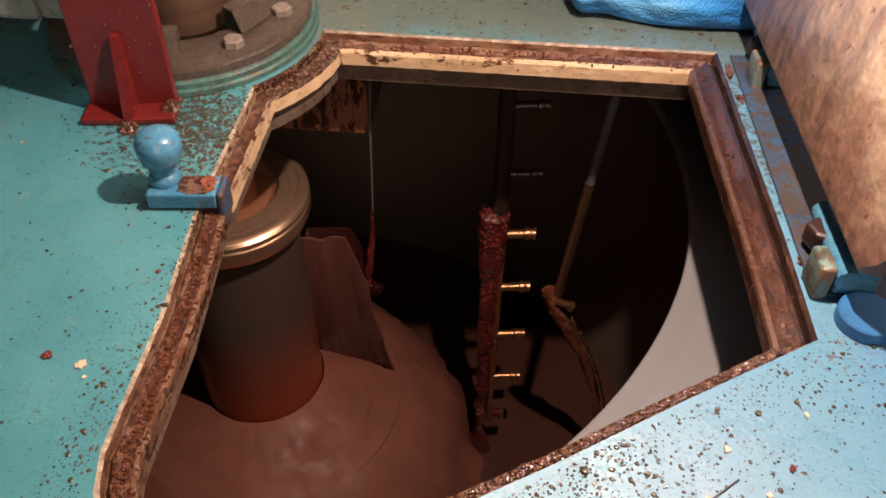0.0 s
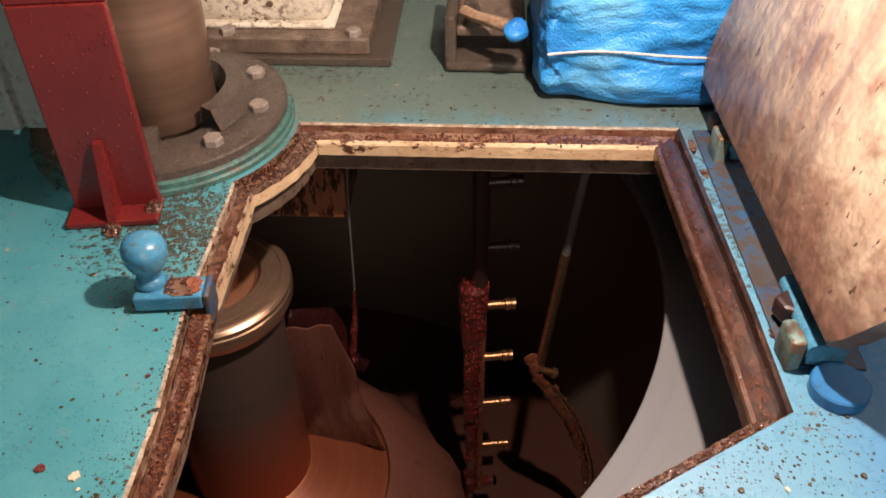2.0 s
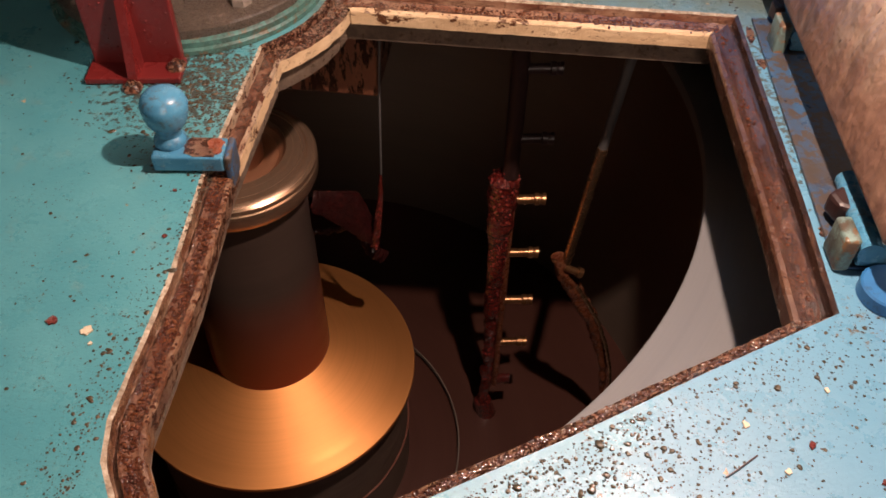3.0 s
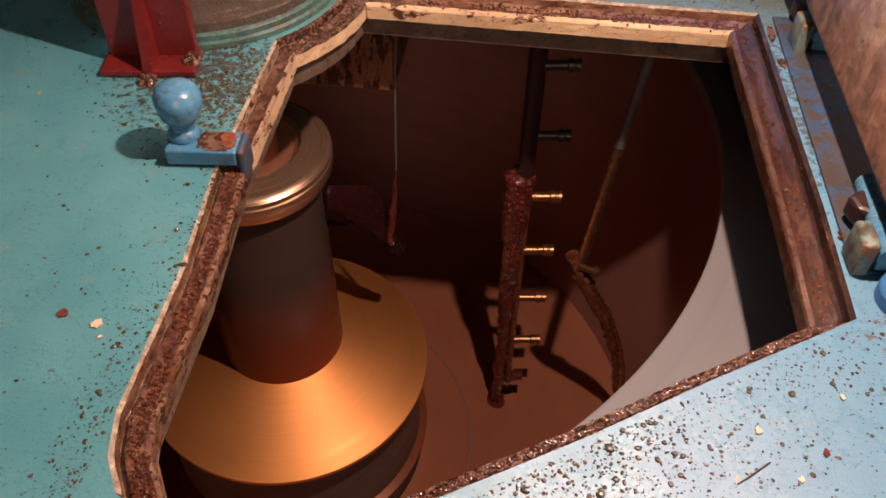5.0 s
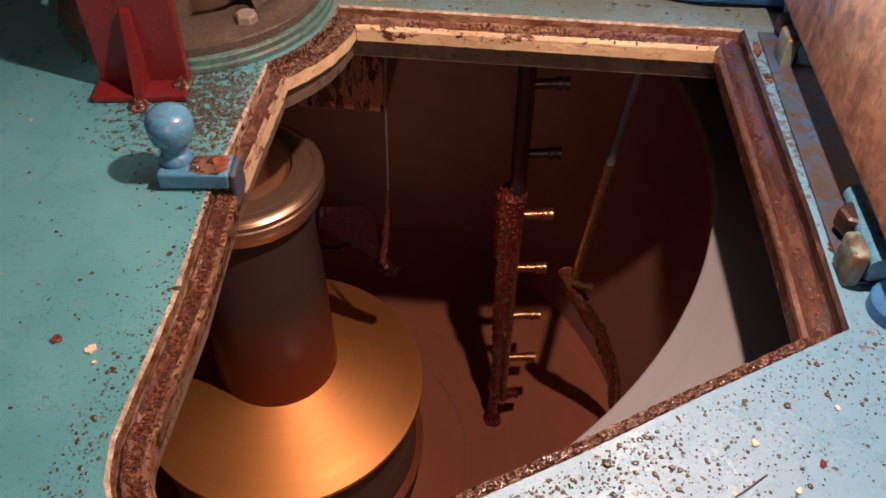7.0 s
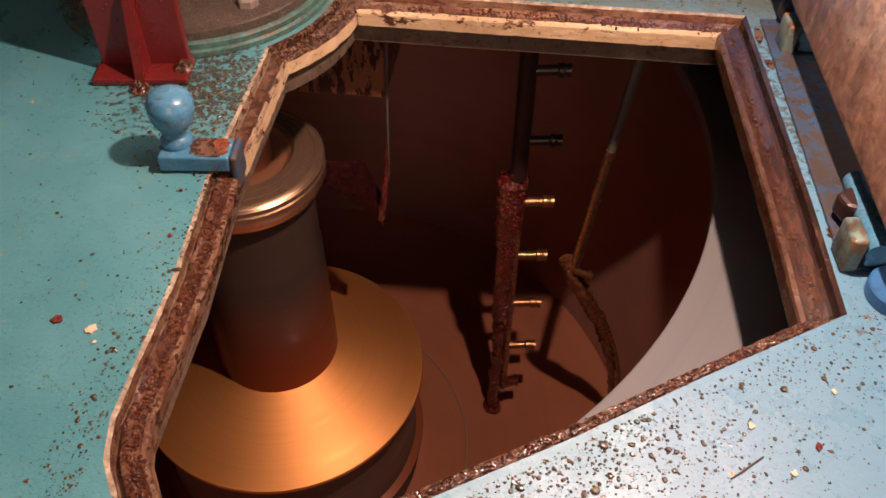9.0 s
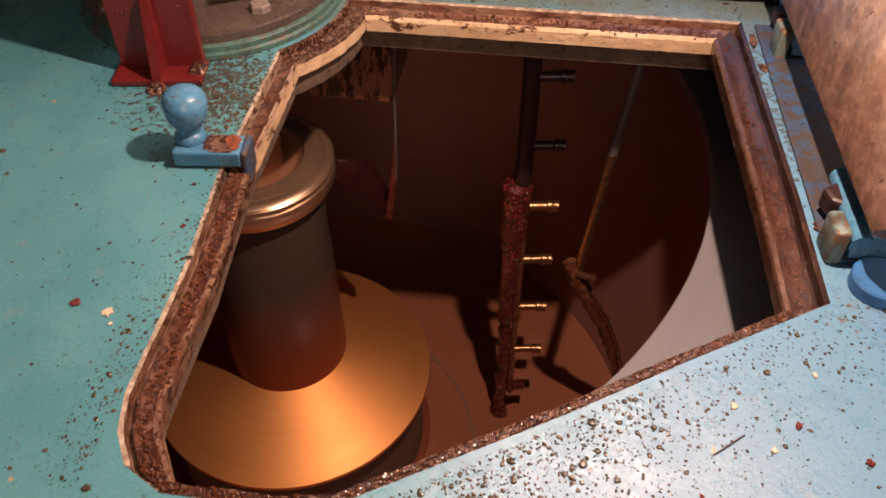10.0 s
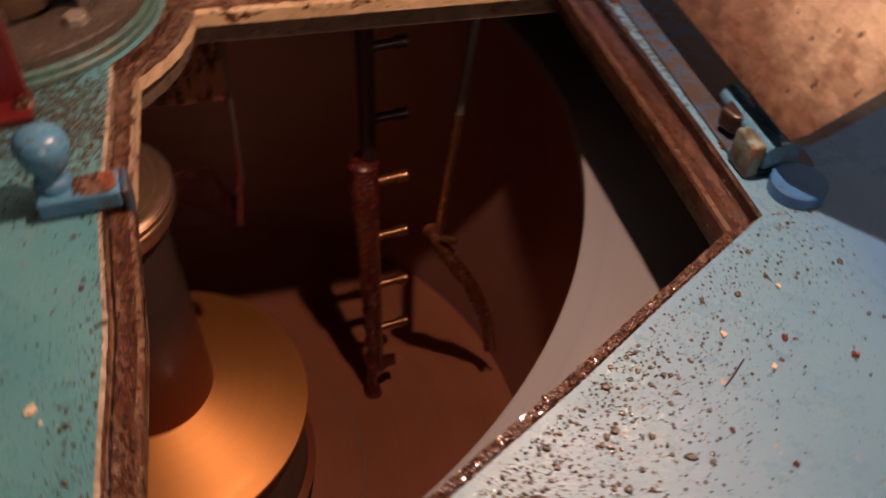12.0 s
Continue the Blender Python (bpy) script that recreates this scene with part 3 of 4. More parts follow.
# ---- casing and spinning basket ----
def build_casing():
    casing = tagged(new("casing"), "dark round steel casing under the cover plate", "casing", kind="structure")
    part("casing_wall", turned([(0.84, -0.031), (0.84, -1.95), (0.86, -1.95), (0.86, -0.031)], 96, closed=True), UNDERSIDE, casing, smooth=True)
    part("casing_floor", turned([(0, -1.93), (0.84, -1.93), (0.84, -1.95), (0, -1.95)], 64), UNDERSIDE, casing)


def build_basket():
    basket = tagged(new("centrifuge_basket"), "spinning steel centrifuge basket with grey top ring", "centrifuge basket")
    part("top_ring", turned([(0.628, -0.183), (0.632, -0.180), (0.775, -0.180), (0.78, -0.185), (0.78, -0.2), (0.628, -0.2)], 160, closed=True), RING_GREY, basket, "smooth grey steel top ring", True)
    part("screen_wall", turned([(0.745, -0.2), (0.745, -1.03), (0.77, -1.03), (0.77, -0.2)], 128, closed=True), SCREEN, basket, "dark perforated screen wall", True)
    part("basket_bottom", turned([(0.20, -1.03), (0.745, -1.03), (0.745, -1.05), (0.20, -1.05)], 128, closed=True), BOTTOM_FILM, basket, "dark basket bottom", True)
    # added rib, its pale tone stands in for a glint on the step
    part("bottom_glint_rib", turned([(0.335, -1.02), (0.335, -1.011), (0.3365, -1.010), (0.338, -1.011), (0.338, -1.02)], 96), BOLT_STEEL, basket, "thin pale rib added for the glint of the basket bottom's step", True)
    part("bottom_hub", turned([(0.215, -0.775), (0.232, -0.78), (0.236, -1.03), (0.215, -1.03)], 96, closed=True), UNDERSIDE, basket, "grey hub of the basket bottom", True)
    return basket


def build_spindle():
    sp = tagged(new("spindle"), "spinning spindle with bronze collar, dark sleeve and bronze disc", "spindle")
    part("distributor_disc", turned([(0.10, -0.683), (0.16, -0.708), (0.249, -0.745), (0.250, -0.749), (0.249, -0.753), (0.10, -0.70)], 160, closed=True), DISC_METAL, sp, "bronze conical disc filmed with syrup", True)
    part("sleeve", turned([(0.102, -0.70), (0.100, -0.56), (0.099, -0.44), (0.097, -0.43), (0.097, -0.29), (0.05, -0.29)], 96), SLEEVE_BOUNCE, sp, "dark sleeve, its foot reddened for light bounced off the disc", True)
    part("collar_seat", turned([(0.076, -0.257), (0.066, -0.264), (0.062, -0.262), (0.045, -0.262)], 96), COLLAR_BROWN, sp, "brown filmed seat inside the collar", True)
    part("collar", turned([(0.098, -0.305), (0.114, -0.300), (0.119, -0.288), (0.119, -0.272), (0.117, -0.270), (0.119, -0.268), (0.1185, -0.262), (0.112, -0.256), (0.106, -0.255), (0.104, -0.257),
                            (0.078, -0.251), (0.074, -0.256), (0.072, -0.275)], 128), COLLAR_METAL, sp, "polished bronze collar with turned grooves", True)
    part("shaft", turned([(0.046, -0.27), (0.046, -0.04), (0.046, 0.0), (0.046, 0.05)], 64), COLLAR_BROWN, sp, "brown shaft", True)
    part("drum", turned([(0.05, 0.019), (0.064, 0.020), (0.066, 0.024), (0.066, 0.078), (0.0685, 0.083), (0.070, 0.15), (0.0685, 0.154), (0.071, 0.22), (0.0735, 0.225), (0.075, 0.5), (0, 0.5)], 96), DRUM_STEEL, sp, "brown turned steel coupling drum", True)
    return sp


def build_mass():
    """The layer of sugar mass that builds up on the screen."""
    mass = tagged(new("sugar_mass_layer"), "brown layer of sugar mass on the basket wall", "sugar mass")
    part("wall_layer", turned([(0.715, -0.215), (0.690, -0.24), (0.676, -0.6), (0.650, -0.97), (0.742, -0.97), (0.742, -0.215)], 128, closed=True), MASSECUITE, mass, smooth=True)
    part("floor_layer", turned([(0.650, -0.97), (0.60, -1.0), (0.37, -1.005), (0.36, -1.012), (0.239, -1.015), (0.239, -1.026), (0.742, -1.026), (0.742, -0.97)], 128, closed=True), FLOOR_MASS, mass, smooth=True)
    return mass


def build_spray_pipe():
    pipe = tagged(new("spray_pipe"), "vertical wash water pipe crusted with red syrup", "spray pipe")
    X, Y = 0.384, 0.13
    # above the lamp's reach the pipe's shade is put into its colour
    part("upper_pipe", tube([(X + 0.004, Y, -0.03), (X + 0.004, Y, -0.37)], 0.013, 16), PIPE_DARK, pipe, "filmed pipe, darkened for the shade under the hatch edge", True)
    part("lower_pipe", tube([(X + 0.011, Y, -0.37), (X + 0.011, Y, -0.93)], 0.0060, 12), AMBER_CRUST, pipe, "thin crusted pipe behind the syrup", True)
    pts, rad, spots = [], [], []
    for k in range(230):
        f = k / 229
        z = -0.368 - 0.64 * f
        pts.append((X - 0.004 - 0.004 * f, Y, z))
        bulb = 0.0245 - 0.0075 * min(1, k / 70) - 0.007 * f
        rad.append(bulb * min(1.0, 0.45 + k / 7) * (0.82 + 0.18 * math.cos(k * 0.23)) if k > 120 else bulb * min(1.0, 0.45 + k / 7))
        if k < 75 or k % 3 == 0:
            spots.append((pts[-1], rad[-1] * 0.98))
    part("syrup_crust", roughened(roughened(tube(pts, 0.02, 40, rad), 0.006, 30), 0.0036, 190, 3.0), SYRUP, pipe, "glistening crust of red syrup", True)
    grains("grain_crust", pipe, spots, random.Random(11), 620, 0.004, 0.0010, 0.0020, GRAIN, "clear red sugar grains")
    for k in range(-2, 5):
        z = -0.420 - 0.1235 * k
        # the two top nozzles get a dark material in place of shade
        metal, word = (BRASS, "brass spray nozzle") if k >= 0 else (PIPE_DARK, "spray nozzle darkened for the shade under the hatch edge")
        if k == 4:
            metal, word = SYRUP, "spray nozzle clogged with red syrup"
        reach = 0.064 if k < 4 else 0.040
        nz = part("nozzle", tube([(X + 0.012, Y, z), (X + reach - 0.019, Y + 0.005, z)], 0.0075 if k < 4 else 0.011, 14), metal, pipe, word, True)
        part("nozzle_tip", tube([(X + reach - 0.0185, Y + 0.005, z), (X + reach - 0.018, Y + 0.005, z), (X + reach - 0.011, Y + 0.006, z), (X + reach - 0.0105, Y + 0.006, z), (X + reach - 0.006, Y + 0.007, z), (X + reach - 0.0055, Y + 0.007, z), (X + reach, Y + 0.007, z)], 0.008, 14, [0.008, 0.0102, 0.0102, 0.0082, 0.0082, 0.0098, 0.0098]), metal, nz, smooth=True)
    part("drip", roughened(tube([(X - 0.008, Y, -0.99), (X - 0.002, Y, -1.03), (X - 0.008, Y, -1.045), (X - 0.006, Y, -1.065)], 0.015, 12, [0.018, 0.020, 0.014, 0.006]), 0.007, 60), SYRUP, pipe, "hanging drip of syrup", True)


def build_feeler():
    feeler = tagged(new("feeler"), "cake thickness feeler rod with a curved syruped shoe", "feeler")
    part("rod", tube([(0.514, 0.082, -0.262), (0.490, 0.082, -0.515)], 0.0080, 18), ROD_STEEL, feeler, "bronze coloured rod", True)
    part("rod_stem", tube([(0.537, 0.082, -0.03), (0.514, 0.082, -0.263)], 0.0068, 14), STEM_STEEL, feeler, "grey rod stem", True)
    bm = tube([(0.488, 0.074, -0.507), (0.510, 0.074, -0.515), (0.5105, 0.074, -0.515), (0.518, 0.074, -0.518)], 0.006, 10, [0.006, 0.006, 0.009, 0.009])
    part("clamp_bolt", bm, BRASS, feeler, "small clamp bolt", True)
    pts = [Vector((0.475, 0.082, -0.49)), Vector((0.492, 0.082, -0.535)), Vector((0.520, 0.084, -0.585)), Vector((0.550, 0.088, -0.645)), Vector((0.572, 0.092, -0.71)), Vector((0.590, 0.096, -0.78)), Vector((0.603, 0.10, -0.87))]
    fine = []
    for a, b in zip(pts, pts[1:]):
        fine += [a.lerp(b, k / 14) for k in range(14)]
    fine.append(pts[-1])
    rad = [0.006 + 0.007 * math.sin(math.pi * min(1, 0.15 + k / len(fine))) for k in range(len(fine))]
    part("shoe", roughened(roughened(tube(fine, 0.012, 18, rad), 0.004, 40), 0.0040, 150, 2.0), AMBER_CRUST, feeler, "curved shoe crusted with amber brown syrup", True)
    grains("grain_crust", feeler, [(p, r * 0.95) for p, r in zip(fine, rad)], random.Random(12), 260, 0.003, 0.0009, 0.0018, AMBER_CRUST, "amber sugar grains")
    edge = [p + Vector((0.013, -0.008, 0.0)) for p in fine[18:]]
    part("shoe_edge", tube(edge, 0.0035, 8), ROD_STEEL, feeler, "scraped metal edge", True)


def spout_top(x):
    """Height of the spout plate's upper edge: level, then sloping to the tip."""
    u = (x - 0.095) / 0.091
    return -0.300 + 0.012 * u if u < 0.72 else -0.291 - 0.085 * (u - 0.72) / 0.28


GATE_LOW = -0.072


def build_chute():
    chute = tagged(new("feed_chute"), "rust brown steel feed chute dripping with syrup", "feed chute")
    part("feed_box", roughened(box((0.075, 0.035, -0.170), (0.205, 0.29, -0.052), 0.003), 0.001, 60), crust("streaked_rust", (0.20, 0.070, 0.034), (0.13, 0.042, 0.022), (0.03, 0.010, 0.006), 0.5, 0.35, 60, (1, 1, 0.3), 0.3), chute, "rust brown streaked feed box")
    part("side_plate", tube([(0.2105, 0.04, -0.052), (0.206, 0.04, -0.16), (0.2025, 0.04, -0.31)], 0.0016, 8), STEM_STEEL, chute, "thin steel side edge", True)
    gate = tagged(new("feed_gate"), "sliding spout plate thick with red syrup under the chute", "feed gate")
    pts, rad, spots = [], [], []
    for k in range(48):
        f = k / 47
        pts.append((0.2015 - 0.015 * f ** 1.6, 0.039, -0.240 - 0.147 * f))
        rad.append(0.0022 + 0.0042 * f ** 0.8)
        if f > 0.25:
            spots.append((pts[-1], rad[-1]))
    part("syrup_edge", roughened(tube(pts, 0.008, 12, rad), 0.0022, 110), SYRUP, gate, "edge thick with red syrup", True)
    # the spout plate: a flat top edge, sloping down to the tip
    bm = bmesh.new()
    n, m = 26, 12
    grid = []
    for i in range(n + 1):
        u = i / n
        x = 0.095 + 0.091 * u
        ztop = spout_top(x)
        zlow = -0.322 - 0.063 * u ** 1.3
        grid.append([bm.verts.new((x, 0.042 + 0.016 * (1 - j / m) ** 2, ztop + (zlow - 0.002 - ztop) * j / m)) for j in range(m + 1)])
    for i in range(n):
        for j in range(m):
            bm.faces.new((grid[i][j], grid[i + 1][j], grid[i + 1][j + 1], grid[i][j + 1]))
            if (i + j) % 2:
                spots.append((grid[i][j].co + Vector((0, -0.003, 0)), 0.002))
    bm.normal_update()
    bmesh.ops.solidify(bm, geom=list(bm.faces), thickness=0.007)
    bm.normal_update()
    part("spout_lip", roughened(bm, 0.002, 90), SYRUP_DARK, gate, "sloping spout plate coated with red syrup", True)
    grains("grain_crust", gate, spots, random.Random(13), 420, 0.003, 0.0007, 0.0014, GRAIN, "clear red sugar grains")
    return gate


def build_flow():
    """The sugar mass that pours from the chute and spreads over the disc."""
    prof = [(0.103, -0.673), (0.125, -0.681), (0.145, -0.688), (0.168, -0.697), (0.19, -0.706), (0.212, -0.715), (0.235, -0.725), (0.255, -0.735), (0.28, -0.755), (0.31, -0.785), (0.335, -0.82), (0.355, -0.86), (0.37, -0.90)]
    apron = tagged(new("sugar_mass_apron"), "flowing brown sugar mass spreading off the disc", "sugar mass")
    n, films = 120, []
    for nm, j0, j1 in (("inner_film", 0, 5), ("outer_film", 4, 7), ("skirt", 6, 13)):
        bm = bmesh.new()
        rows = []
        for k in range(n):
            a = 2 * math.pi * k / n
            row = []
            for j in range(j0, j1):
                r, z = prof[j]
                q = Vector((math.cos(a) * 2.2, math.sin(a) * 2.2, j * 0.35))
                r2 = r + (0.018 * noise.noise(q * 2) + 0.008 * noise.noise(q * 6)) * max(0, j - 6) / 4
                row.append(bm.verts.new((r2 * math.cos(a), r2 * math.sin(a), z + 0.003 * noise.noise(q * 3) * min(1, j))))
            rows.append(row)
        for k in range(n):
            A, B = rows[k], rows[(k + 1) % n]
            for j in range(j1 - j0 - 1):
                bm.faces.new((A[j], A[j + 1], B[j + 1], B[j]))
        bm.normal_update()
        bmesh.ops.solidify(bm, geom=list(bm.faces), thickness=-0.006)
        films.append(part(nm, bm, SYRUP_FLOW, apron, smooth=True))
    film = part("red_film", turned([(0.1025, -0.6828), (0.16, -0.7058), (0.2485, -0.7412), (0.2485, -0.7440), (0.16, -0.7085), (0.1025, -0.6850)], 120, closed=True), FILM_RED, apron, "thin red film of syrup", True)
    films.append(film)
    curtain = tagged(new("sugar_mass_curtain"), "falling curtain of brown sugar mass under the chute", "sugar mass")
    for k, (x0, x1, y0, low) in enumerate(((0.085, 0.1205, 0.030, -0.80), (0.120, 0.1555, 0.030, -0.80), (0.155, 0.190, 0.030, -0.80))):
        bm = bmesh.new()
        n, m = 46, 40
        g = []
        for i in range(n + 1):
            u = i / n
            x = x0 + (x1 - x0) * u
            end = low + 0.012 * noise.noise(Vector((x * 60, k, 0)))
            head = spout_top(x) + GATE_LOW + 0.006 + 0.005 * noise.noise(Vector((x * 45, 0, 5)))
            col = []
            for j in range(m + 1):
                v = j / m
                ridge = noise.noise(Vector((x * 190, v * 1.6, 0))) * 0.00025 + noise.noise(Vector((x * 24, v * 1.2, 0))) * 0.003
                col.append(bm.verts.new((x + 0.4 * (x - 0.085) * v ** 1.2 + 0.003 * noise.noise(Vector((v * 4, 0, x * 20))), y0 + ridge + 0.07 * v * v, head + (end - head) * v)))
            g.append(col)
        for i in range(n):
            for j in range(m):
                tear = noise.noise(Vector((g[i][j].co.x * 150, j * 0.07, k * 3.0)))
                if tear < 0.6 or j > 6:
                    bm.faces.new((g[i][j], g[i + 1][j], g[i + 1][j + 1], g[i][j + 1]))
        bmesh.ops.delete(bm, geom=[v for v in bm.verts if not v.link_faces], context="VERTS")
        bm.normal_update()
        bmesh.ops.solidify(bm, geom=list(bm.faces), thickness=0.004)
        part("sheet", bm, SYRUP_VEIL, curtain, smooth=True)
    splash = tagged(new("syrup_splash"), "lumpy strand of dark syrup hanging off the spout", "syrup splash")
    for k, knots in enumerate((((0.066, 0.07, -0.415), (0.105, 0.06, -0.40), (0.142, 0.06, -0.396), (0.162, 0.06, -0.445), (0.185, 0.06, -0.487), (0.202, 0.06, -0.500)),
                               ((0.070, 0.07, -0.465), (0.11, 0.06, -0.455), (0.15, 0.06, -0.43), (0.17, 0.055, -0.455)))):
        pts, rad = [], []
        for a, b in zip(knots, knots[1:]):
            for i in range(12):
                pts.append(Vector(a).lerp(Vector(b), i / 12))
                rad.append((0.010 if k == 0 else 0.006) * (0.7 + 0.5 * abs(math.sin(i * 0.7 + k))))
        part("strand", roughened(roughened(tube(pts, 0.01, 14, rad), 0.009, 40, k), 0.003, 130), SYRUP_DARK, splash, smooth=True)
    return apron, films, curtain, splash


# ---- things on the plate ----
def build_flange():
    fl = tagged(new("bearing_flange"), "round stepped bearing flange, teal edge and dark crusted top", "bearing flange")
    part("flange_foot", turned([(0.072, 0.001), (0.157, 0.001), (0.157, 0.006), (0.154, 0.008), (0.154, 0.014), (0.150, 0.017), (0.072, 0.017)], 128, closed=True), TEAL_DIRTY, fl, "teal stepped rim", True)
    part("flange_top", roughened(turned([(0.073, 0.017), (0.150, 0.017), (0.150, 0.026), (0.146, 0.029), (0.12, 0.029), (0.092, 0.029), (0.075, 0.022)], 128, closed=True), 0.001, 60), DARK_FLANGE, fl, "dark top crusted with sugar", True)
    for k in range(9):
        a = radians(-45 + 40 * k)
        hex_bolt(fl, "bolt", 0.122 * math.cos(a), 0.122 * math.sin(a), 0.029, 0.0118, 0.009, 13 * k)
    bm = turned([(0.075, 0.030), (0.082, 0.051), (0.097, 0.052), (0.109, 0.030), (0.111, 0.031), (0.099, 0.0545), (0.081, 0.0535), (0.073, 0.031)], 40, -36, 62, closed=True)
    part("guard", roughened(bm, 0.0022, 25), DARK_FLANGE, fl, "bent sheet guard beside the drum", True)
    bm = turned([(0.074, 0.028), (0.078, 0.042), (0.098, 0.040), (0.113, 0.028)], 24, -128, -74, closed=True)
    part("cover_piece", roughened(bm, 0.0025, 40), DARK_FLANGE, fl, "crusted cover piece", True)


def build_post():
    post = tagged(new("red_post"), "red painted steel bracket post with a gusset", "bracket post")
    m = pose(0.002, -0.172, 0, 0, 0, 8)
    part("upright", moved(box((-0.044, -0.006, 0.0), (0.044, 0.006, 0.232), 0.0015), m), RED, post, "flat red upright")
    part("top_flange", moved(box((-0.046, -0.004, 0.232), (0.046, 0.05, 0.242), 0.002), m), RED, post)
    rng = random.Random(3)
    dr = bmesh.new()
    for _ in range(70):
        q = Vector((rng.uniform(-0.042, 0.042), -0.0062, rng.uniform(0.01, 0.225)))
        bmesh.ops.create_icosphere(dr, subdivisions=1, radius=rng.uniform(0.0005, 0.0014), matrix=Matrix.Translation(q))
    tagged(part("drop_spatter", moved(dr, m), RED, post, "tiny wet drops", True), kind="stuff")
    g = bmesh.new()
    tri = [(-0.006, 0.003), (-0.036, 0.003), (-0.034, 0.016), (-0.012, 0.088), (-0.006, 0.090)]
    a = [g.verts.new((-0.004, y, z)) for y, z in tri]
    b = [g.verts.new((0.005, y, z)) for y, z in tri]
    g.faces.new(a)
    g.faces.new(b)
    for i in range(5):
        g.faces.new((a[i], a[(i + 1) % 5], b[(i + 1) % 5], b[i]))
    part("gusset", moved(g, m), RED, post)
    part("foot_plate", moved(box((-0.048, -0.034, 0.001), (0.046, 0.004, 0.008), 0.0015), m), RED, post)
    for x, y in ((0.040, -0.014), (0.0, -0.040)):
        p = m @ Vector((x, y, 0.006))
        part("bolt", moved(roughened(turned([(0, 0.008), (0.0045, 0.008), (0.0055, 0.005), (0.009, 0.003), (0.0105, 0), (0, 0)], 14), 0.0014, 160), pose(p.x, p.y, 0.008 if x else 0.001)), GROOVE, post, "crusted anchor bolt", True)


def build_knob():
    knob = tagged(new("knob_handle"), "blue enamelled ball knob on a bent steel bracket", "knob handle")
    prof = [(0, 0.0), (0.0160, 0.0), (0.0166, 0.003), (0.0150, 0.007), (0.0122, 0.0095), (0.0118, 0.0125), (0.0150, 0.0175), (0.0195, 0.0235), (0.0218, 0.030), (0.0229, 0.037), (0.0231, 0.0425), (0.0221, 0.0440), (0.0208, 0.0480), (0.0170, 0.0520), (0.0095, 0.0548), (0, 0.0555)]
    part("ball", moved(turned([(r * 0.89, z * 0.97) for r, z in prof], 48), pose(0.083, -0.308, 0.019, -3, 2, 0)), BLUE, knob, "chipped blue ball", True)
    at = pose(0.103, -0.312, 0, 0, 0, 6)
    part("bracket_arm", moved(box((-0.033, -0.016, 0.003), (0.030, 0.013, 0.019), 0.002), at), BLUE, knob, "blue bracket with rust patches")
    part("bracket_leg", moved(box((0.0302, -0.016, -0.016), (0.0365, 0.015, 0.0188), 0.0025), at), STRIP_SHADE_BLUE, knob, "worn bent end of the bracket")
    rng = random.Random(8)
    for cx, cy, r, mat in ((0.010, 0.0, 0.0185, RUST_PALE), (0.021, 0.003, 0.0080, RUST_ORANGE), (0.024, -0.007, 0.0045, RUST_ORANGE)):
        pts = [(cx + q * math.cos(a) * 0.95, max(-0.0145, min(0.0115, cy + q * math.sin(a)))) for a, q in ((2 * math.pi * k / 22, r * rng.uniform(0.82, 1.08)) for k in range(22))]
        part("rust_patch", moved(prism(pts, 0.0188, 0.0195 if mat is RUST_PALE else 0.0201), at), mat, knob, "crust of rust")


def build_motor_box():
    mb = tagged(new("cream_housing"), "cream housing with peeling paint on a bolted brown base", "housing")
    part("gasket_sheet", roughened(box((-0.10, 0.150, 0.001), (0.262, 0.50, 0.012), 0.002), 0.0015, 30), DARK_FLANGE, mb, "ragged dark gasket sheet")
    part("base_plate", box((-0.10, 0.160, 0.012), (0.233, 0.50, 0.036), 0.003), UNDERSIDE, mb, "brown bolted base plate")
    part("body", box((-0.09, 0.192, 0.036), (0.177, 0.48, 0.32), 0.022, 4), CREAM_BOX, mb, "cream body with peeling paint", True)
    part("foot_bead", box((-0.09, 0.185, 0.036), (0.184, 0.48, 0.044), 0.004), CREAM_BOX, mb)
    for x in (0.04, 0.211):
        hex_bolt(mb, "bolt", x, 0.172, 0.036, 0.0105, 0.009, 10)


def build_grey_block():
    gb = tagged(new("grey_casting"), "grey painted machine casting with round bolts", "casting")
    part("body", box((-0.62, -0.165, 0.089), (-0.078, 0.45, 0.40), 0.006), GREY_CAST, gb)
    # added block behind the post, only there to shade the plate beside it
    part("shade_block", box((-0.080, -0.160, 0.089), (-0.026, -0.094, 0.36), 0.006), GREY_CAST, gb)
    part("foot", box((-0.60, 0.0, 0.001), (-0.19, 0.40, 0.089), 0.004), UNDERSIDE, gb)
    for z in (0.118, 0.178):
        part("bolt", moved(turned([(0, 0.008), (0.010, 0.007), (0.013, 0), (0, 0)], 16), pose(-0.140, -0.165, z + 0.008, 90, 0, 0)), BOLT_STEEL, gb, smooth=True)


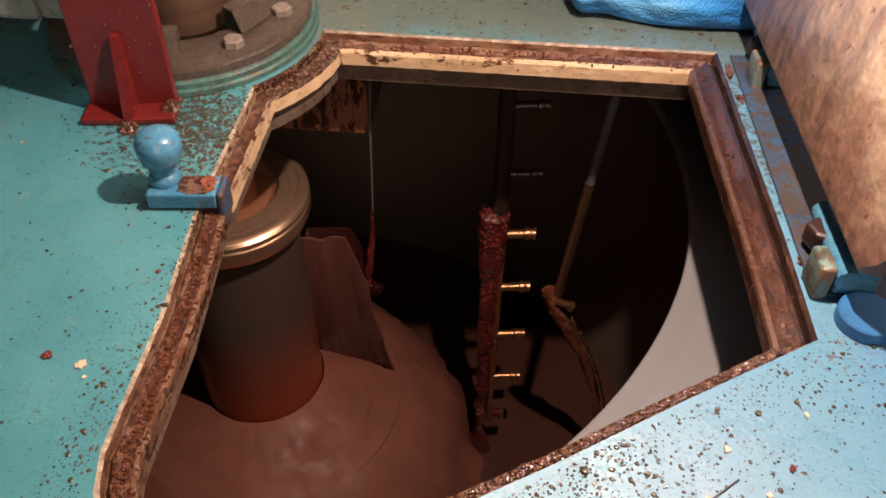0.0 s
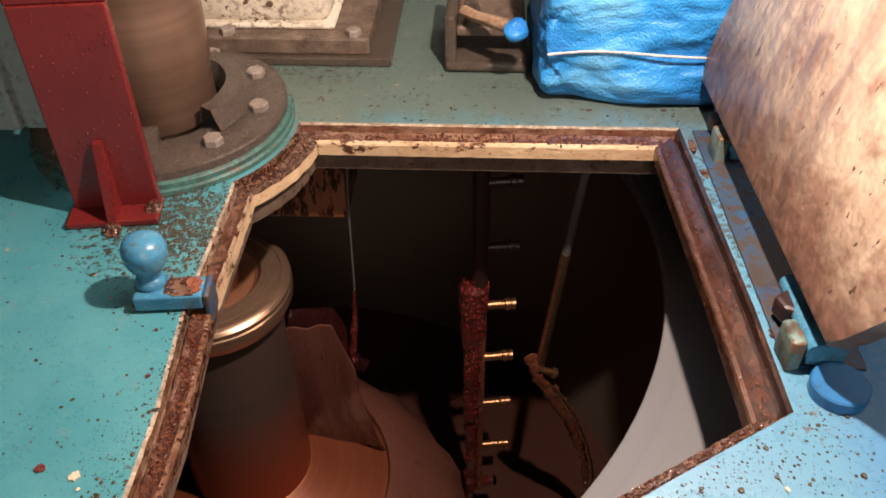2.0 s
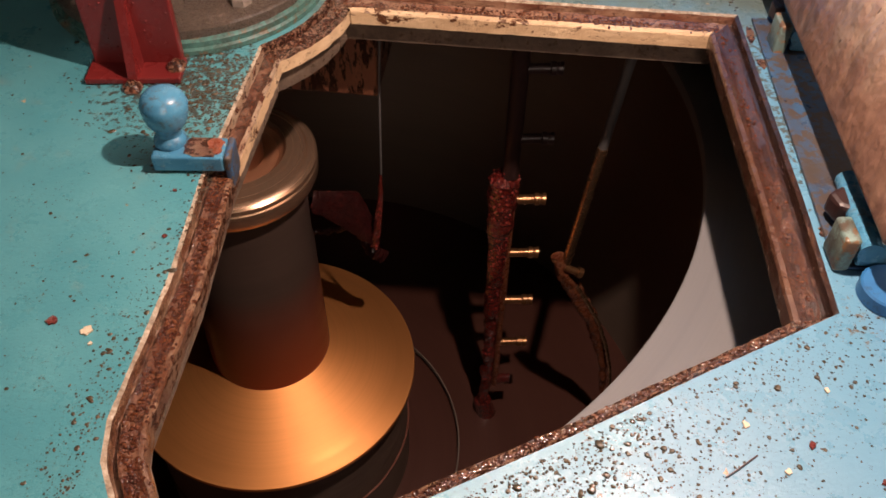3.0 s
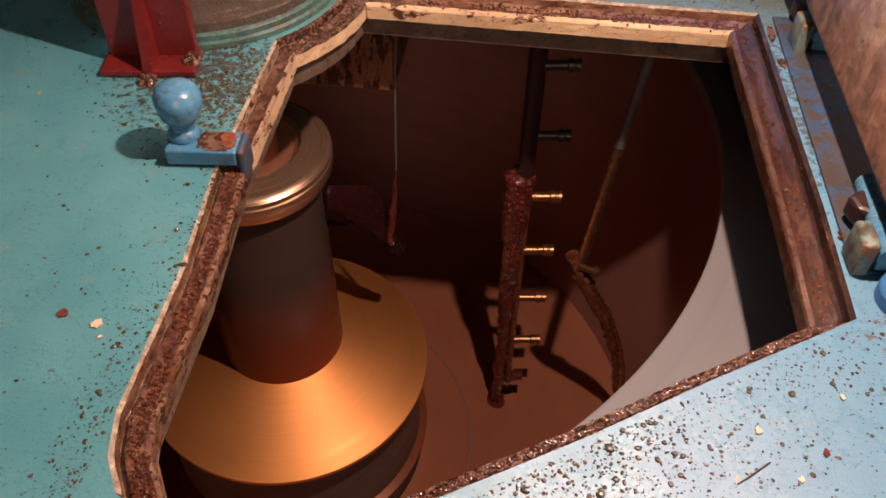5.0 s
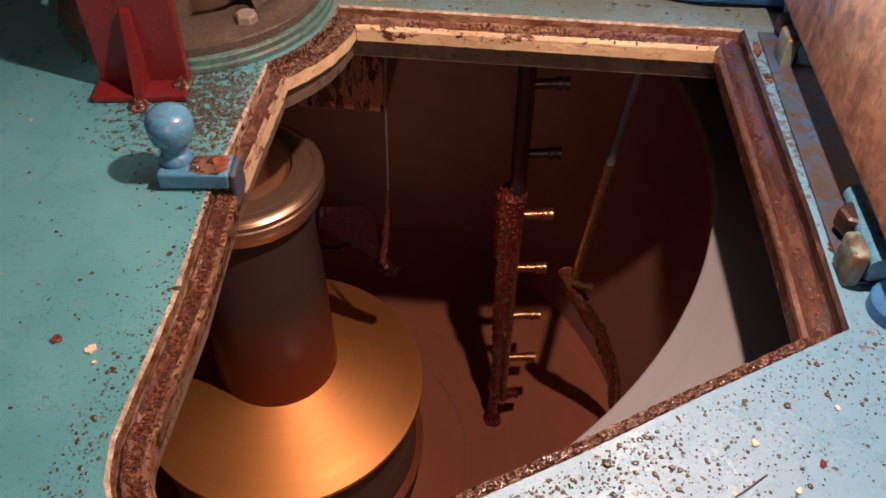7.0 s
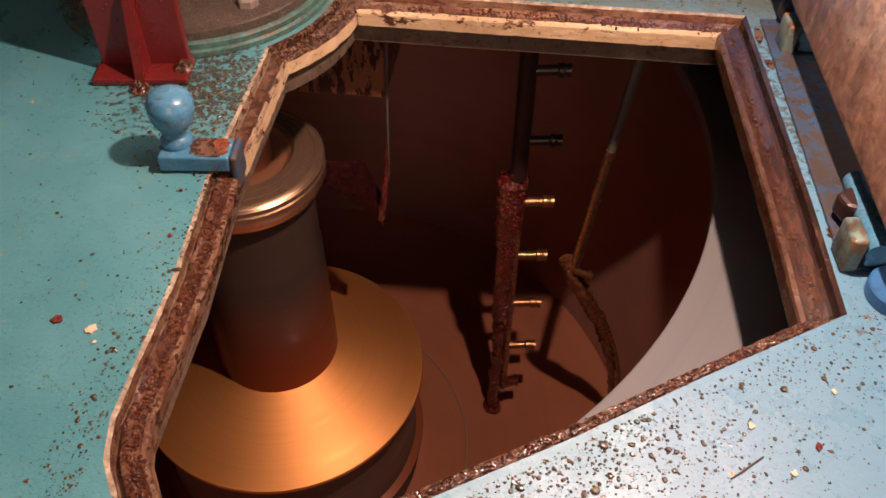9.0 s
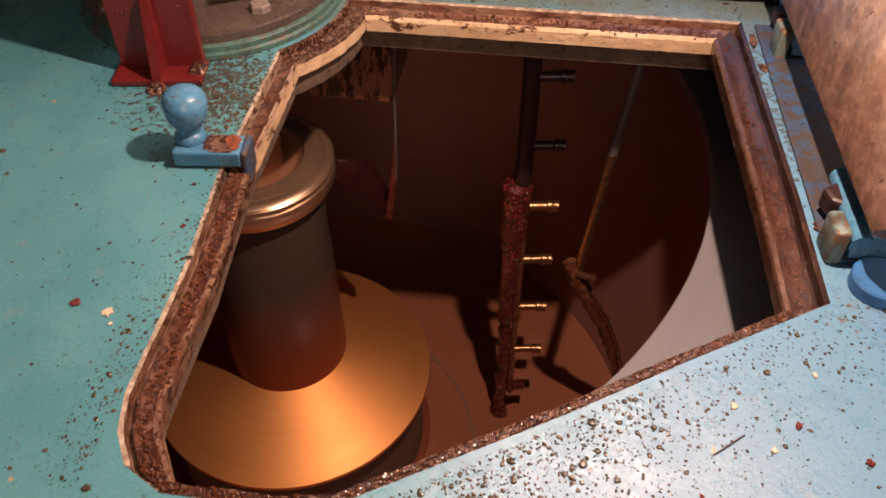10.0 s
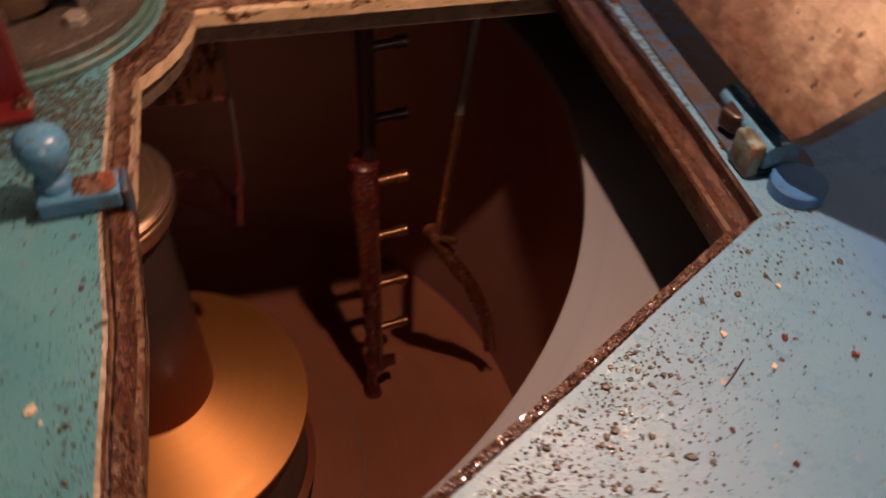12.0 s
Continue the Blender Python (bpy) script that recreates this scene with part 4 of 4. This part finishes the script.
def build_tarp():
    tp = tagged(new("tarp_bundle"), "boxy bundle wrapped in blue woven plastic, tied with wire", "tarp bundle")
    bm = bmesh.new()
    bmesh.ops.create_cube(bm, size=1)
    bmesh.ops.bevel(bm, geom=list(bm.edges), offset=0.09, segments=3, affect="EDGES", profile=0.5)
    bmesh.ops.subdivide_edges(bm, edges=list(bm.edges), cuts=14, use_grid_fill=True)
    for v in bm.verts:
        c = v.co
        flare = 1.0 + 0.06 * max(0, -c.z)
        c2 = Vector((0.593 + c.x * 0.284 * flare, 0.155 + c.y * 0.205 * flare, 0.12 + c.z * 0.236))
        n = noise.noise(c2 * 9) * 0.012 - abs(noise.noise(Vector((c2.x * 7, c2.y * 9 + 5, c2.z * 22)))) * 0.008 - abs(noise.noise(Vector((c2.x * 6 + c2.z * 8, c2.y * 9, c2.z * 16 - c2.x * 9)))) * 0.012 + noise.noise(c2 * 60) * 0.0012
        reach = math.hypot(c2.x - 0.44, c2.z - 0.085)
        n += 0.005 * math.sin(13 * math.atan2(c2.z - 0.085, c2.x - 0.44)) * math.exp(-reach / 0.12)
        v.co = c2 + Vector((c.x, c.y, c.z * 0.3)).normalized() * n
        v.co.z = max(v.co.z, 0.003)
    part("wrap", bm, TARP, tp, "wrinkled blue woven plastic", True)
    pts = []
    for k in range(40):
        f = k / 39
        pts.append((0.462 + 0.26 * f, 0.047 + 0.003 * math.sin(f * 9), 0.075 + 0.004 * math.sin(f * 5)))
    part("wire", tube(pts, 0.0016, 6), WIRE, tp, "pale tying wire", True)
    part("knot", roughened(moved(turned([(0, -0.015), (0.006, -0.0145), (0.011, -0.011), (0.0145, -0.004), (0.0145, 0.004), (0.011, 0.011), (0.006, 0.0145), (0, 0.015)], 20), pose(0.425, 0.090, 0.085, 0, 70, 0)), 0.003, 90), TARP, tp, "bunched blue knot", True)


def build_pipe_stub():
    st = tagged(new("valve_stub"), "dark pipe stub lashed with old rope beside the bundle", "pipe stub")
    part("base", roughened(box((0.335, 0.135, 0.001), (0.445, 0.27, 0.016), 0.007, 3), 0.001, 40), DARK_FLANGE, st, smooth=True)
    part("side_plate", roughened(box((0.335, 0.140, 0.010), (0.350, 0.27, 0.078), 0.006, 3), 0.001, 40), DARK_FLANGE, st, smooth=True)
    part("shelf", box((0.350, 0.150, 0.046), (0.440, 0.26, 0.060), 0.004), UNDERSIDE, st)
    part("stem", tube([(0.372, 0.165, 0.058), (0.371, 0.160, 0.075), (0.368, 0.158, 0.092)], 0.011, 14, [0.013, 0.011, 0.0085]), DARK_FLANGE, st, "dark pipe end", True)
    part("rope", roughened(tube([(0.360, 0.150, 0.082), (0.375, 0.135, 0.083), (0.40, 0.112, 0.085), (0.420, 0.096, 0.086)], 0.0075, 12), 0.0025, 160), ROPE, st, "frayed rope", True)


LID_LEAN = 15.0


def build_lid():
    lid = tagged(new("hatch_lid"), "open hinged hatch lid, cream underside stained with syrup", "hatch lid")
    lid.matrix_world = pose(0.6445, 0, 0.053, 0, LID_LEAN, 2.8)
    # in the lid's own space: z along the panel from the hinge, y along the hinge
    out = [(-0.40, 0.0), (-0.405, 0.02), (-0.655, 0.50), (0.02, 0.50), (0.045, 0.48), (0.05, 0.06), (0.047, 0.02), (0.03, 0.0)]
    bm = bmesh.new()
    a = [bm.verts.new((0.0, y, z)) for y, z in out]
    b = [bm.verts.new((0.022, y, z)) for y, z in out]
    bm.faces.new(a)
    bm.faces.new(b)
    for i in range(len(out)):
        bm.faces.new((a[i], a[(i + 1) % len(out)], b[(i + 1) % len(out)], b[i]))
    bmesh.ops.bevel(bm, geom=list(bm.edges), offset=0.004, segments=3, affect="EDGES", profile=0.5)
    part("panel", bm, LID_PAINT, lid, "cream panel streaked brown", True)
    for y in (-0.345, -0.035):
        part("hinge_leaf", box((0.022, y - 0.022, -0.02), (0.030, y + 0.022, 0.06), 0.002), BLUE, lid, "blue hinge leaf")


def build_hinges():
    for y in (-0.345, -0.035):
        h = tagged(new("hinge_block"), "blue and rust hinge block bolted beside the hatch", "hinge", group="lid hinges")
        part("lug", moved(roughened(box((-0.007, -0.016, 0.001), (0.006, 0.014, 0.036), 0.003, 3), 0.001, 80), pose(0.655, y - 0.018, 0, 0, 0, 4)), LUG_PAINT, h, "worn pale teal lug with rusty edges", True)
        part("pin", tube([(0.672, y - 0.034, 0.024), (0.672, y + 0.055, 0.024)], 0.010, 18), BLUE, h, "blue hinge pin", True)
        part("bearing_block", moved(box((0.666, y - 0.030, 0.0045), (0.700, y + 0.004, 0.032), 0.003), Matrix()), BLUE, h, "blue bearing block")
        part("knuckle", prism([(0.650, y + 0.030), (0.656, y + 0.014), (0.676, y + 0.006), (0.690, y + 0.006), (0.690, y + 0.042), (0.668, y + 0.044)], 0.010, 0.030, 0.004), PIPE_DARK, h, "dark steel knuckle arm")
    # added dark strip, stands in for the lid's shadow on the plate
    strip = tagged(new("lid_shade_strip"), "added strip for the lid's shade on the plate, with rust patches", "hinge strip")
    part("strip_plate", prism([(0.652, -0.375), (0.72, -0.375), (0.72, 0.0), (0.637, 0.0)], 0.0005, 0.004, 0.001), STRIP_SHADE_BLUE, strip, "blue strip with rust patches, darkened for the lid's shade")
    for y in (-0.33, -0.05):
        hex_bolt(strip, "bolt", 0.69, y, 0.004, 0.008, 0.006, 15)
    rng = random.Random(21)
    for cx, cy, rx, ry in ((0.654, -0.332, 0.006, 0.010), (0.657, -0.356, 0.007, 0.013), (0.632, -0.030, 0.005, 0.015), (0.637, -0.085, 0.005, 0.010)):
        pts = [(cx + rx * rng.uniform(0.6, 1.2) * math.cos(a), cy + ry * rng.uniform(0.6, 1.2) * math.sin(a)) for a in (2 * math.pi * k / 16 for k in range(16))]
        part("rust_stain", prism(pts, 0.0002, 0.0012 + 0.004 * (cx > 0.66)), RUST_PALE, strip, "brown rust stain")
    ear = tagged(new("hinge_ear"), "rounded bright blue steel ear beside the hinge", "hinge ear")
    part("ear_plate", moved(turned([(0, 0.013), (0.0225, 0.013), (0.024, 0.0115), (0.024, 0.001), (0, 0.001)], 32), pose(0.688, -0.400, 0, 0, 0, 0)), STRIP_BRIGHT, ear, smooth=True)


# ---- splashes ----
def build_splashes():
    rng = random.Random(4)
    bm = bmesh.new()

    def inside(x, y):
        c, n = False, len(HATCH)
        for i in range(n):
            (x1, y1), (x2, y2) = HATCH[i], HATCH[(i + 1) % n]
            if (y1 > y) != (y2 > y) and x < (x2 - x1) * (y - y1) / (y2 - y1) + x1:
                c = not c
        return c

    def drop(x, y, r, h, z=0.0):
        n = 7
        top = bm.verts.new((x, y, z + h))
        st = rng.uniform(0.6, 1.5)
        an = rng.uniform(0, 3.14)
        def at(a, q):
            u, v = q * math.cos(a) * st, q * math.sin(a)
            return x + u * math.cos(an) - v * math.sin(an), y + u * math.sin(an) + v * math.cos(an)
        wob = [r * rng.uniform(0.75, 1.2) for _ in range(n)]
        mid = [bm.verts.new((*at(2 * math.pi * k / n, wob[k] * 0.72), z + h * 0.72)) for k in range(n)]
        low = [bm.verts.new((*at(2 * math.pi * k / n, wob[k]), z + 0.0002)) for k in range(n)]
        for k in range(n):
            bm.faces.new((top, mid[k], mid[(k + 1) % n]))
            bm.faces.new((mid[k], low[k], low[(k + 1) % n], mid[(k + 1) % n]))

    # beads along the front edge
    for _ in range(5600):
        f = rng.random()
        x = 0.14 + 0.56 * f if rng.random() < 0.35 else rng.gauss(0.38, 0.10)
        y0 = -0.655 if x < 0.3 else -0.655 + (x - 0.3) * 0.66
        y = y0 - abs(rng.gauss(0, 0.07)) - 0.001
        if not inside(x, y):
            r = min(0.0032, 0.00052 * math.exp(rng.gauss(0, 0.62)))
            drop(x, y, r, r * 0.75)
    for _ in range(26):
        drop(0.383 + rng.gauss(0, 0.008), -0.64 + rng.gauss(0, 0.005), rng.uniform(0.001, 0.0042), 0.0016)
    for _ in range(2600):
        x, y = rng.gauss(0.45, 0.09), rng.gauss(-0.735, 0.045)
        if not inside(x, y):
            r = min(0.0013, 0.00038 * math.exp(rng.gauss(0, 0.45)))
            drop(x, y, r, r * 0.5)
    # crumbs along the left rail
    for _ in range(900):
        y = rng.uniform(-0.66, -0.14)
        x = (0.113 if y > -0.33 else 0.125) - abs(rng.gauss(0, 0.016)) * (0.5 if y > -0.4 else 1.0)
        r = 0.0006 * math.exp(rng.gauss(0, 0.5))
        drop(x, y, r, r * 0.5)
    # specks elsewhere
    for _ in range(700):
        x, y = rng.uniform(-0.3, 0.11), rng.uniform(-0.75, -0.12)
        r = 0.0007 * math.exp(rng.gauss(0, 0.6))
        drop(x, y, r, r * 0.3)
    for _ in range(1300):
        x, y = rng.gauss(0.075, 0.028), rng.gauss(-0.20, 0.05)
        if not inside(x, y) and x < 0.112:
            r = min(0.003, 0.0009 * math.exp(rng.gauss(0, 0.5)))
            drop(x, y, r, r * 0.4)
    for _ in range(300):
        x, y = rng.uniform(0.15, 0.63), rng.uniform(0.012, 0.13)
        r = 0.0008 * math.exp(rng.gauss(0, 0.6))
        drop(x, y, r, r * 0.35)
    tagged(part("syrup_splashes", bm, DROP, smooth=True), "dark glossy syrup drops spattered on the teal plate", "syrup drops", kind="stuff")
    # dried flat stains in front of the hatch
    bm = bmesh.new()
    spots = [(0.242, -0.695, 0.0045), (0.284, -0.691, 0.0035), (0.167, -0.707, 0.003), (0.255, -0.67, 0.003), (0.336, -0.662, 0.003), (0.17, -0.756, 0.004), (0.209, -0.751, 0.003), (0.151, -0.729, 0.0035)]
    spots += [(rng.gauss(0.24, 0.09), -0.665 - abs(rng.gauss(0, 0.07)), 0.0011 * math.exp(rng.gauss(0, 0.45))) for _ in range(210)]
    for x, y, r in spots:
        if not inside(x, y):
            drop(x, y, r, 0.0005)
    tagged(part("dried_stains", bm, OLIVE_STAIN, smooth=True), "dried olive brown syrup stains on the teal plate", "syrup stains", kind="stuff")
    bm = bmesh.new()
    near, far = inset_ring(0.013), inset_ring(0.035)
    for i, side in enumerate(HATCH_EDGES):
        j = (i + 1) % len(HATCH)
        ln = (near[j] - near[i]).length
        for _ in range(int(ln * {"left": 7500, "upper": 700, "front": 4600, "right": 1900, "back": 6000, "notch": 4200}[side])):
            f, g = rng.random(), rng.random()
            q = near[i].lerp(near[j], f).lerp(far[i].lerp(far[j], f), g)
            r = min(0.0022, (0.0009 if side == "left" else 0.00066) * math.exp(rng.gauss(0, 0.5)))
            drop(q.x, q.y, r, r * 1.1, -0.006)
    tagged(part("sugar_crust", bm, CRYSTAL, smooth=True), "glistening amber sugar crust on the hatch rails", "sugar crust", kind="stuff")


def build_chips():
    for x, y, r, mat, col in ((0.053, -0.503, 0.0058, CHIP_RED, "dark red"), (0.083, -0.508, 0.0062, CHIP_CREAM, "cream"), (0.107, -0.406, 0.003, CHIP_RED, "dark red"),
                              (0.561, -0.5325, 0.004, CHIP_CREAM, "cream"), (0.604, -0.544, 0.0045, CHIP_RED, "dark red"), (0.533, -0.608, 0.0032, CHIP_RED, "dark red"),
                              (0.563, -0.639, 0.003, CHIP_RED, "dark red"), (0.585, -0.566, 0.0035, CHIP_CREAM, "cream"), (0.623, -0.497, 0.003, CHIP_CREAM, "cream"), (0.647, -0.567, 0.0045, CHIP_RED, "dark red"),
                              (0.268, -0.706, 0.0028, CHIP_CREAM, "cream"), (0.274, -0.690, 0.0035, CHIP_CREAM, "cream"), (0.247, -0.746, 0.0032, CHIP_RED, "dark red"), (0.311, -0.714, 0.003, CHIP_RED, "dark red"),
                              (0.324, -0.729, 0.0035, CHIP_CREAM, "cream"), (0.097, -0.351, 0.003, CHIP_RED, "dark red"), (0.090, -0.520, 0.0025, CHIP_CREAM, "cream")):
        rng = random.Random(int(x * 1000))
        r *= 0.85 if x < 0.09 else 0.72
        pts = [(x + r * rng.uniform(0.45, 1.2) * math.cos(a), y + r * rng.uniform(0.45, 1.2) * math.sin(a)) for a in (2 * math.pi * k / 11 for k in range(11))]
        tagged(part("paint_flake", prism(pts, 0.0003, 0.0016), mat), "loose %s paint flake lying on the plate" % col, "paint flake", group="paint flakes")


def build_bristle():
    tagged(part("bristle", tube([(0.543, -0.575, 0.0008), (0.552, -0.568, 0.0012), (0.560, -0.561, 0.0010), (0.566, -0.556, 0.0008)], 0.0006, 6), PIPE_DARK, smooth=True), "thin dark bristle lying on the blue plate", "bristle")
    tagged(part("paint_flake", prism([(0.2262, -0.744), (0.2278, -0.7435), (0.2310, -0.727), (0.2330, -0.7115), (0.2312, -0.712), (0.2288, -0.728)], 0.0003, 0.0009), CHIP_CREAM), "long cream scraping of paint on the plate", "paint flake", group="paint flakes")


build_hall()
build_plate()
build_casing()
basket = build_basket()
spindle = build_spindle()
mass_layer = build_mass()
build_spray_pipe()
build_feeler()
gate = build_chute()
apron, films, curtain, splash = build_flow()
build_flange()
build_post()
build_knob()
build_motor_box()
build_grey_block()
build_tarp()
build_pipe_stub()
build_lid()
build_hinges()
build_splashes()
build_chips()
build_bristle()


def motions():
    spin = [(k / 15, pose(0, 0, 0, 0, 0, -60 * k)) for k in range(181)]
    walk(basket, spin)
    walk(spindle, spin)
    walk(apron, [(t, pose(0, 0, 0, 0, 0, -70 * t)) for t in range(13)])
    # the flow stops: the sheet runs off the disc from the middle outwards and drops to the basket floor
    inner_film, outer_film, skirt, red_film = films
    walk(inner_film, [(t, pose(0, 0, z)) for t, z in ((0, 0.0), (0.3, -0.004), (0.5, -0.013), (0.8, -0.045), (3, -0.2), (4, -0.4), (12, -0.4))])
    walk(red_film, [(t, pose(0, 0, z)) for t, z in ((0, 0.0), (1.4, 0.0), (2.0, -0.0009), (2.7, -0.0034), (3.2, -0.03), (4, -0.2), (12, -0.2))])
    walk(outer_film, [(t, pose(0, 0, z)) for t, z in ((0, 0.0), (1.2, 0.0), (1.6, -0.006), (2.0, -0.022), (2.2, -0.045), (3, -0.2), (4, -0.36), (12, -0.36))])
    walk(skirt, [(t, pose(0, 0, z)) for t, z in ((0, 0.0), (0.6, 0.004), (1.2, -0.004), (1.8, -0.004), (2.2, -0.012), (2.4, -0.07), (2.6, -0.19), (2.8, -0.27), (3.2, -0.33), (12, -0.34))])
    walk(curtain, [(t, pose(x, 0, z)) for t, x, z in ((0, 0, 0.0), (0.3, 0.004, -0.015), (0.6, -0.003, 0.005), (1.0, 0.004, -0.01), (1.4, -0.003, 0.0), (1.9, 0.003, -0.015), (2.25, 0, -0.02), (2.35, 0, -0.14), (2.48, 0, -0.46), (2.6, 0, -0.62), (12, 0, -0.68))])
    walk(splash, [(t, pose(x, 0, z)) for t, x, z in ((0, 0, 0.0), (2, 0.003, 0.004), (3, -0.004, -0.004), (5, 0.003, 0.003), (5.5, -0.003, -0.002), (6, 0.003, 0.004), (6.5, 0, 0), (7.0, 0.004, -0.004), (7.7, 0, 0.01), (8.4, 0, -0.2), (9.2, 0, -0.58), (12, 0, -0.58))])
    walk(gate, [(t, pose(0, 0, z)) for t, z in ((0, GATE_LOW), (7.7, GATE_LOW), (8.5, GATE_LOW * 0.6), (9.3, 0.0), (12, 0.0))])
    walk(mass_layer, [(t, pose(0, 0, z)) for t, z in ((0, -0.88), (2.6, -0.88), (3.0, -0.86), (3.3, -0.70), (4.7, 0.0), (6, 0.0), (12, 0.0))])


motions()
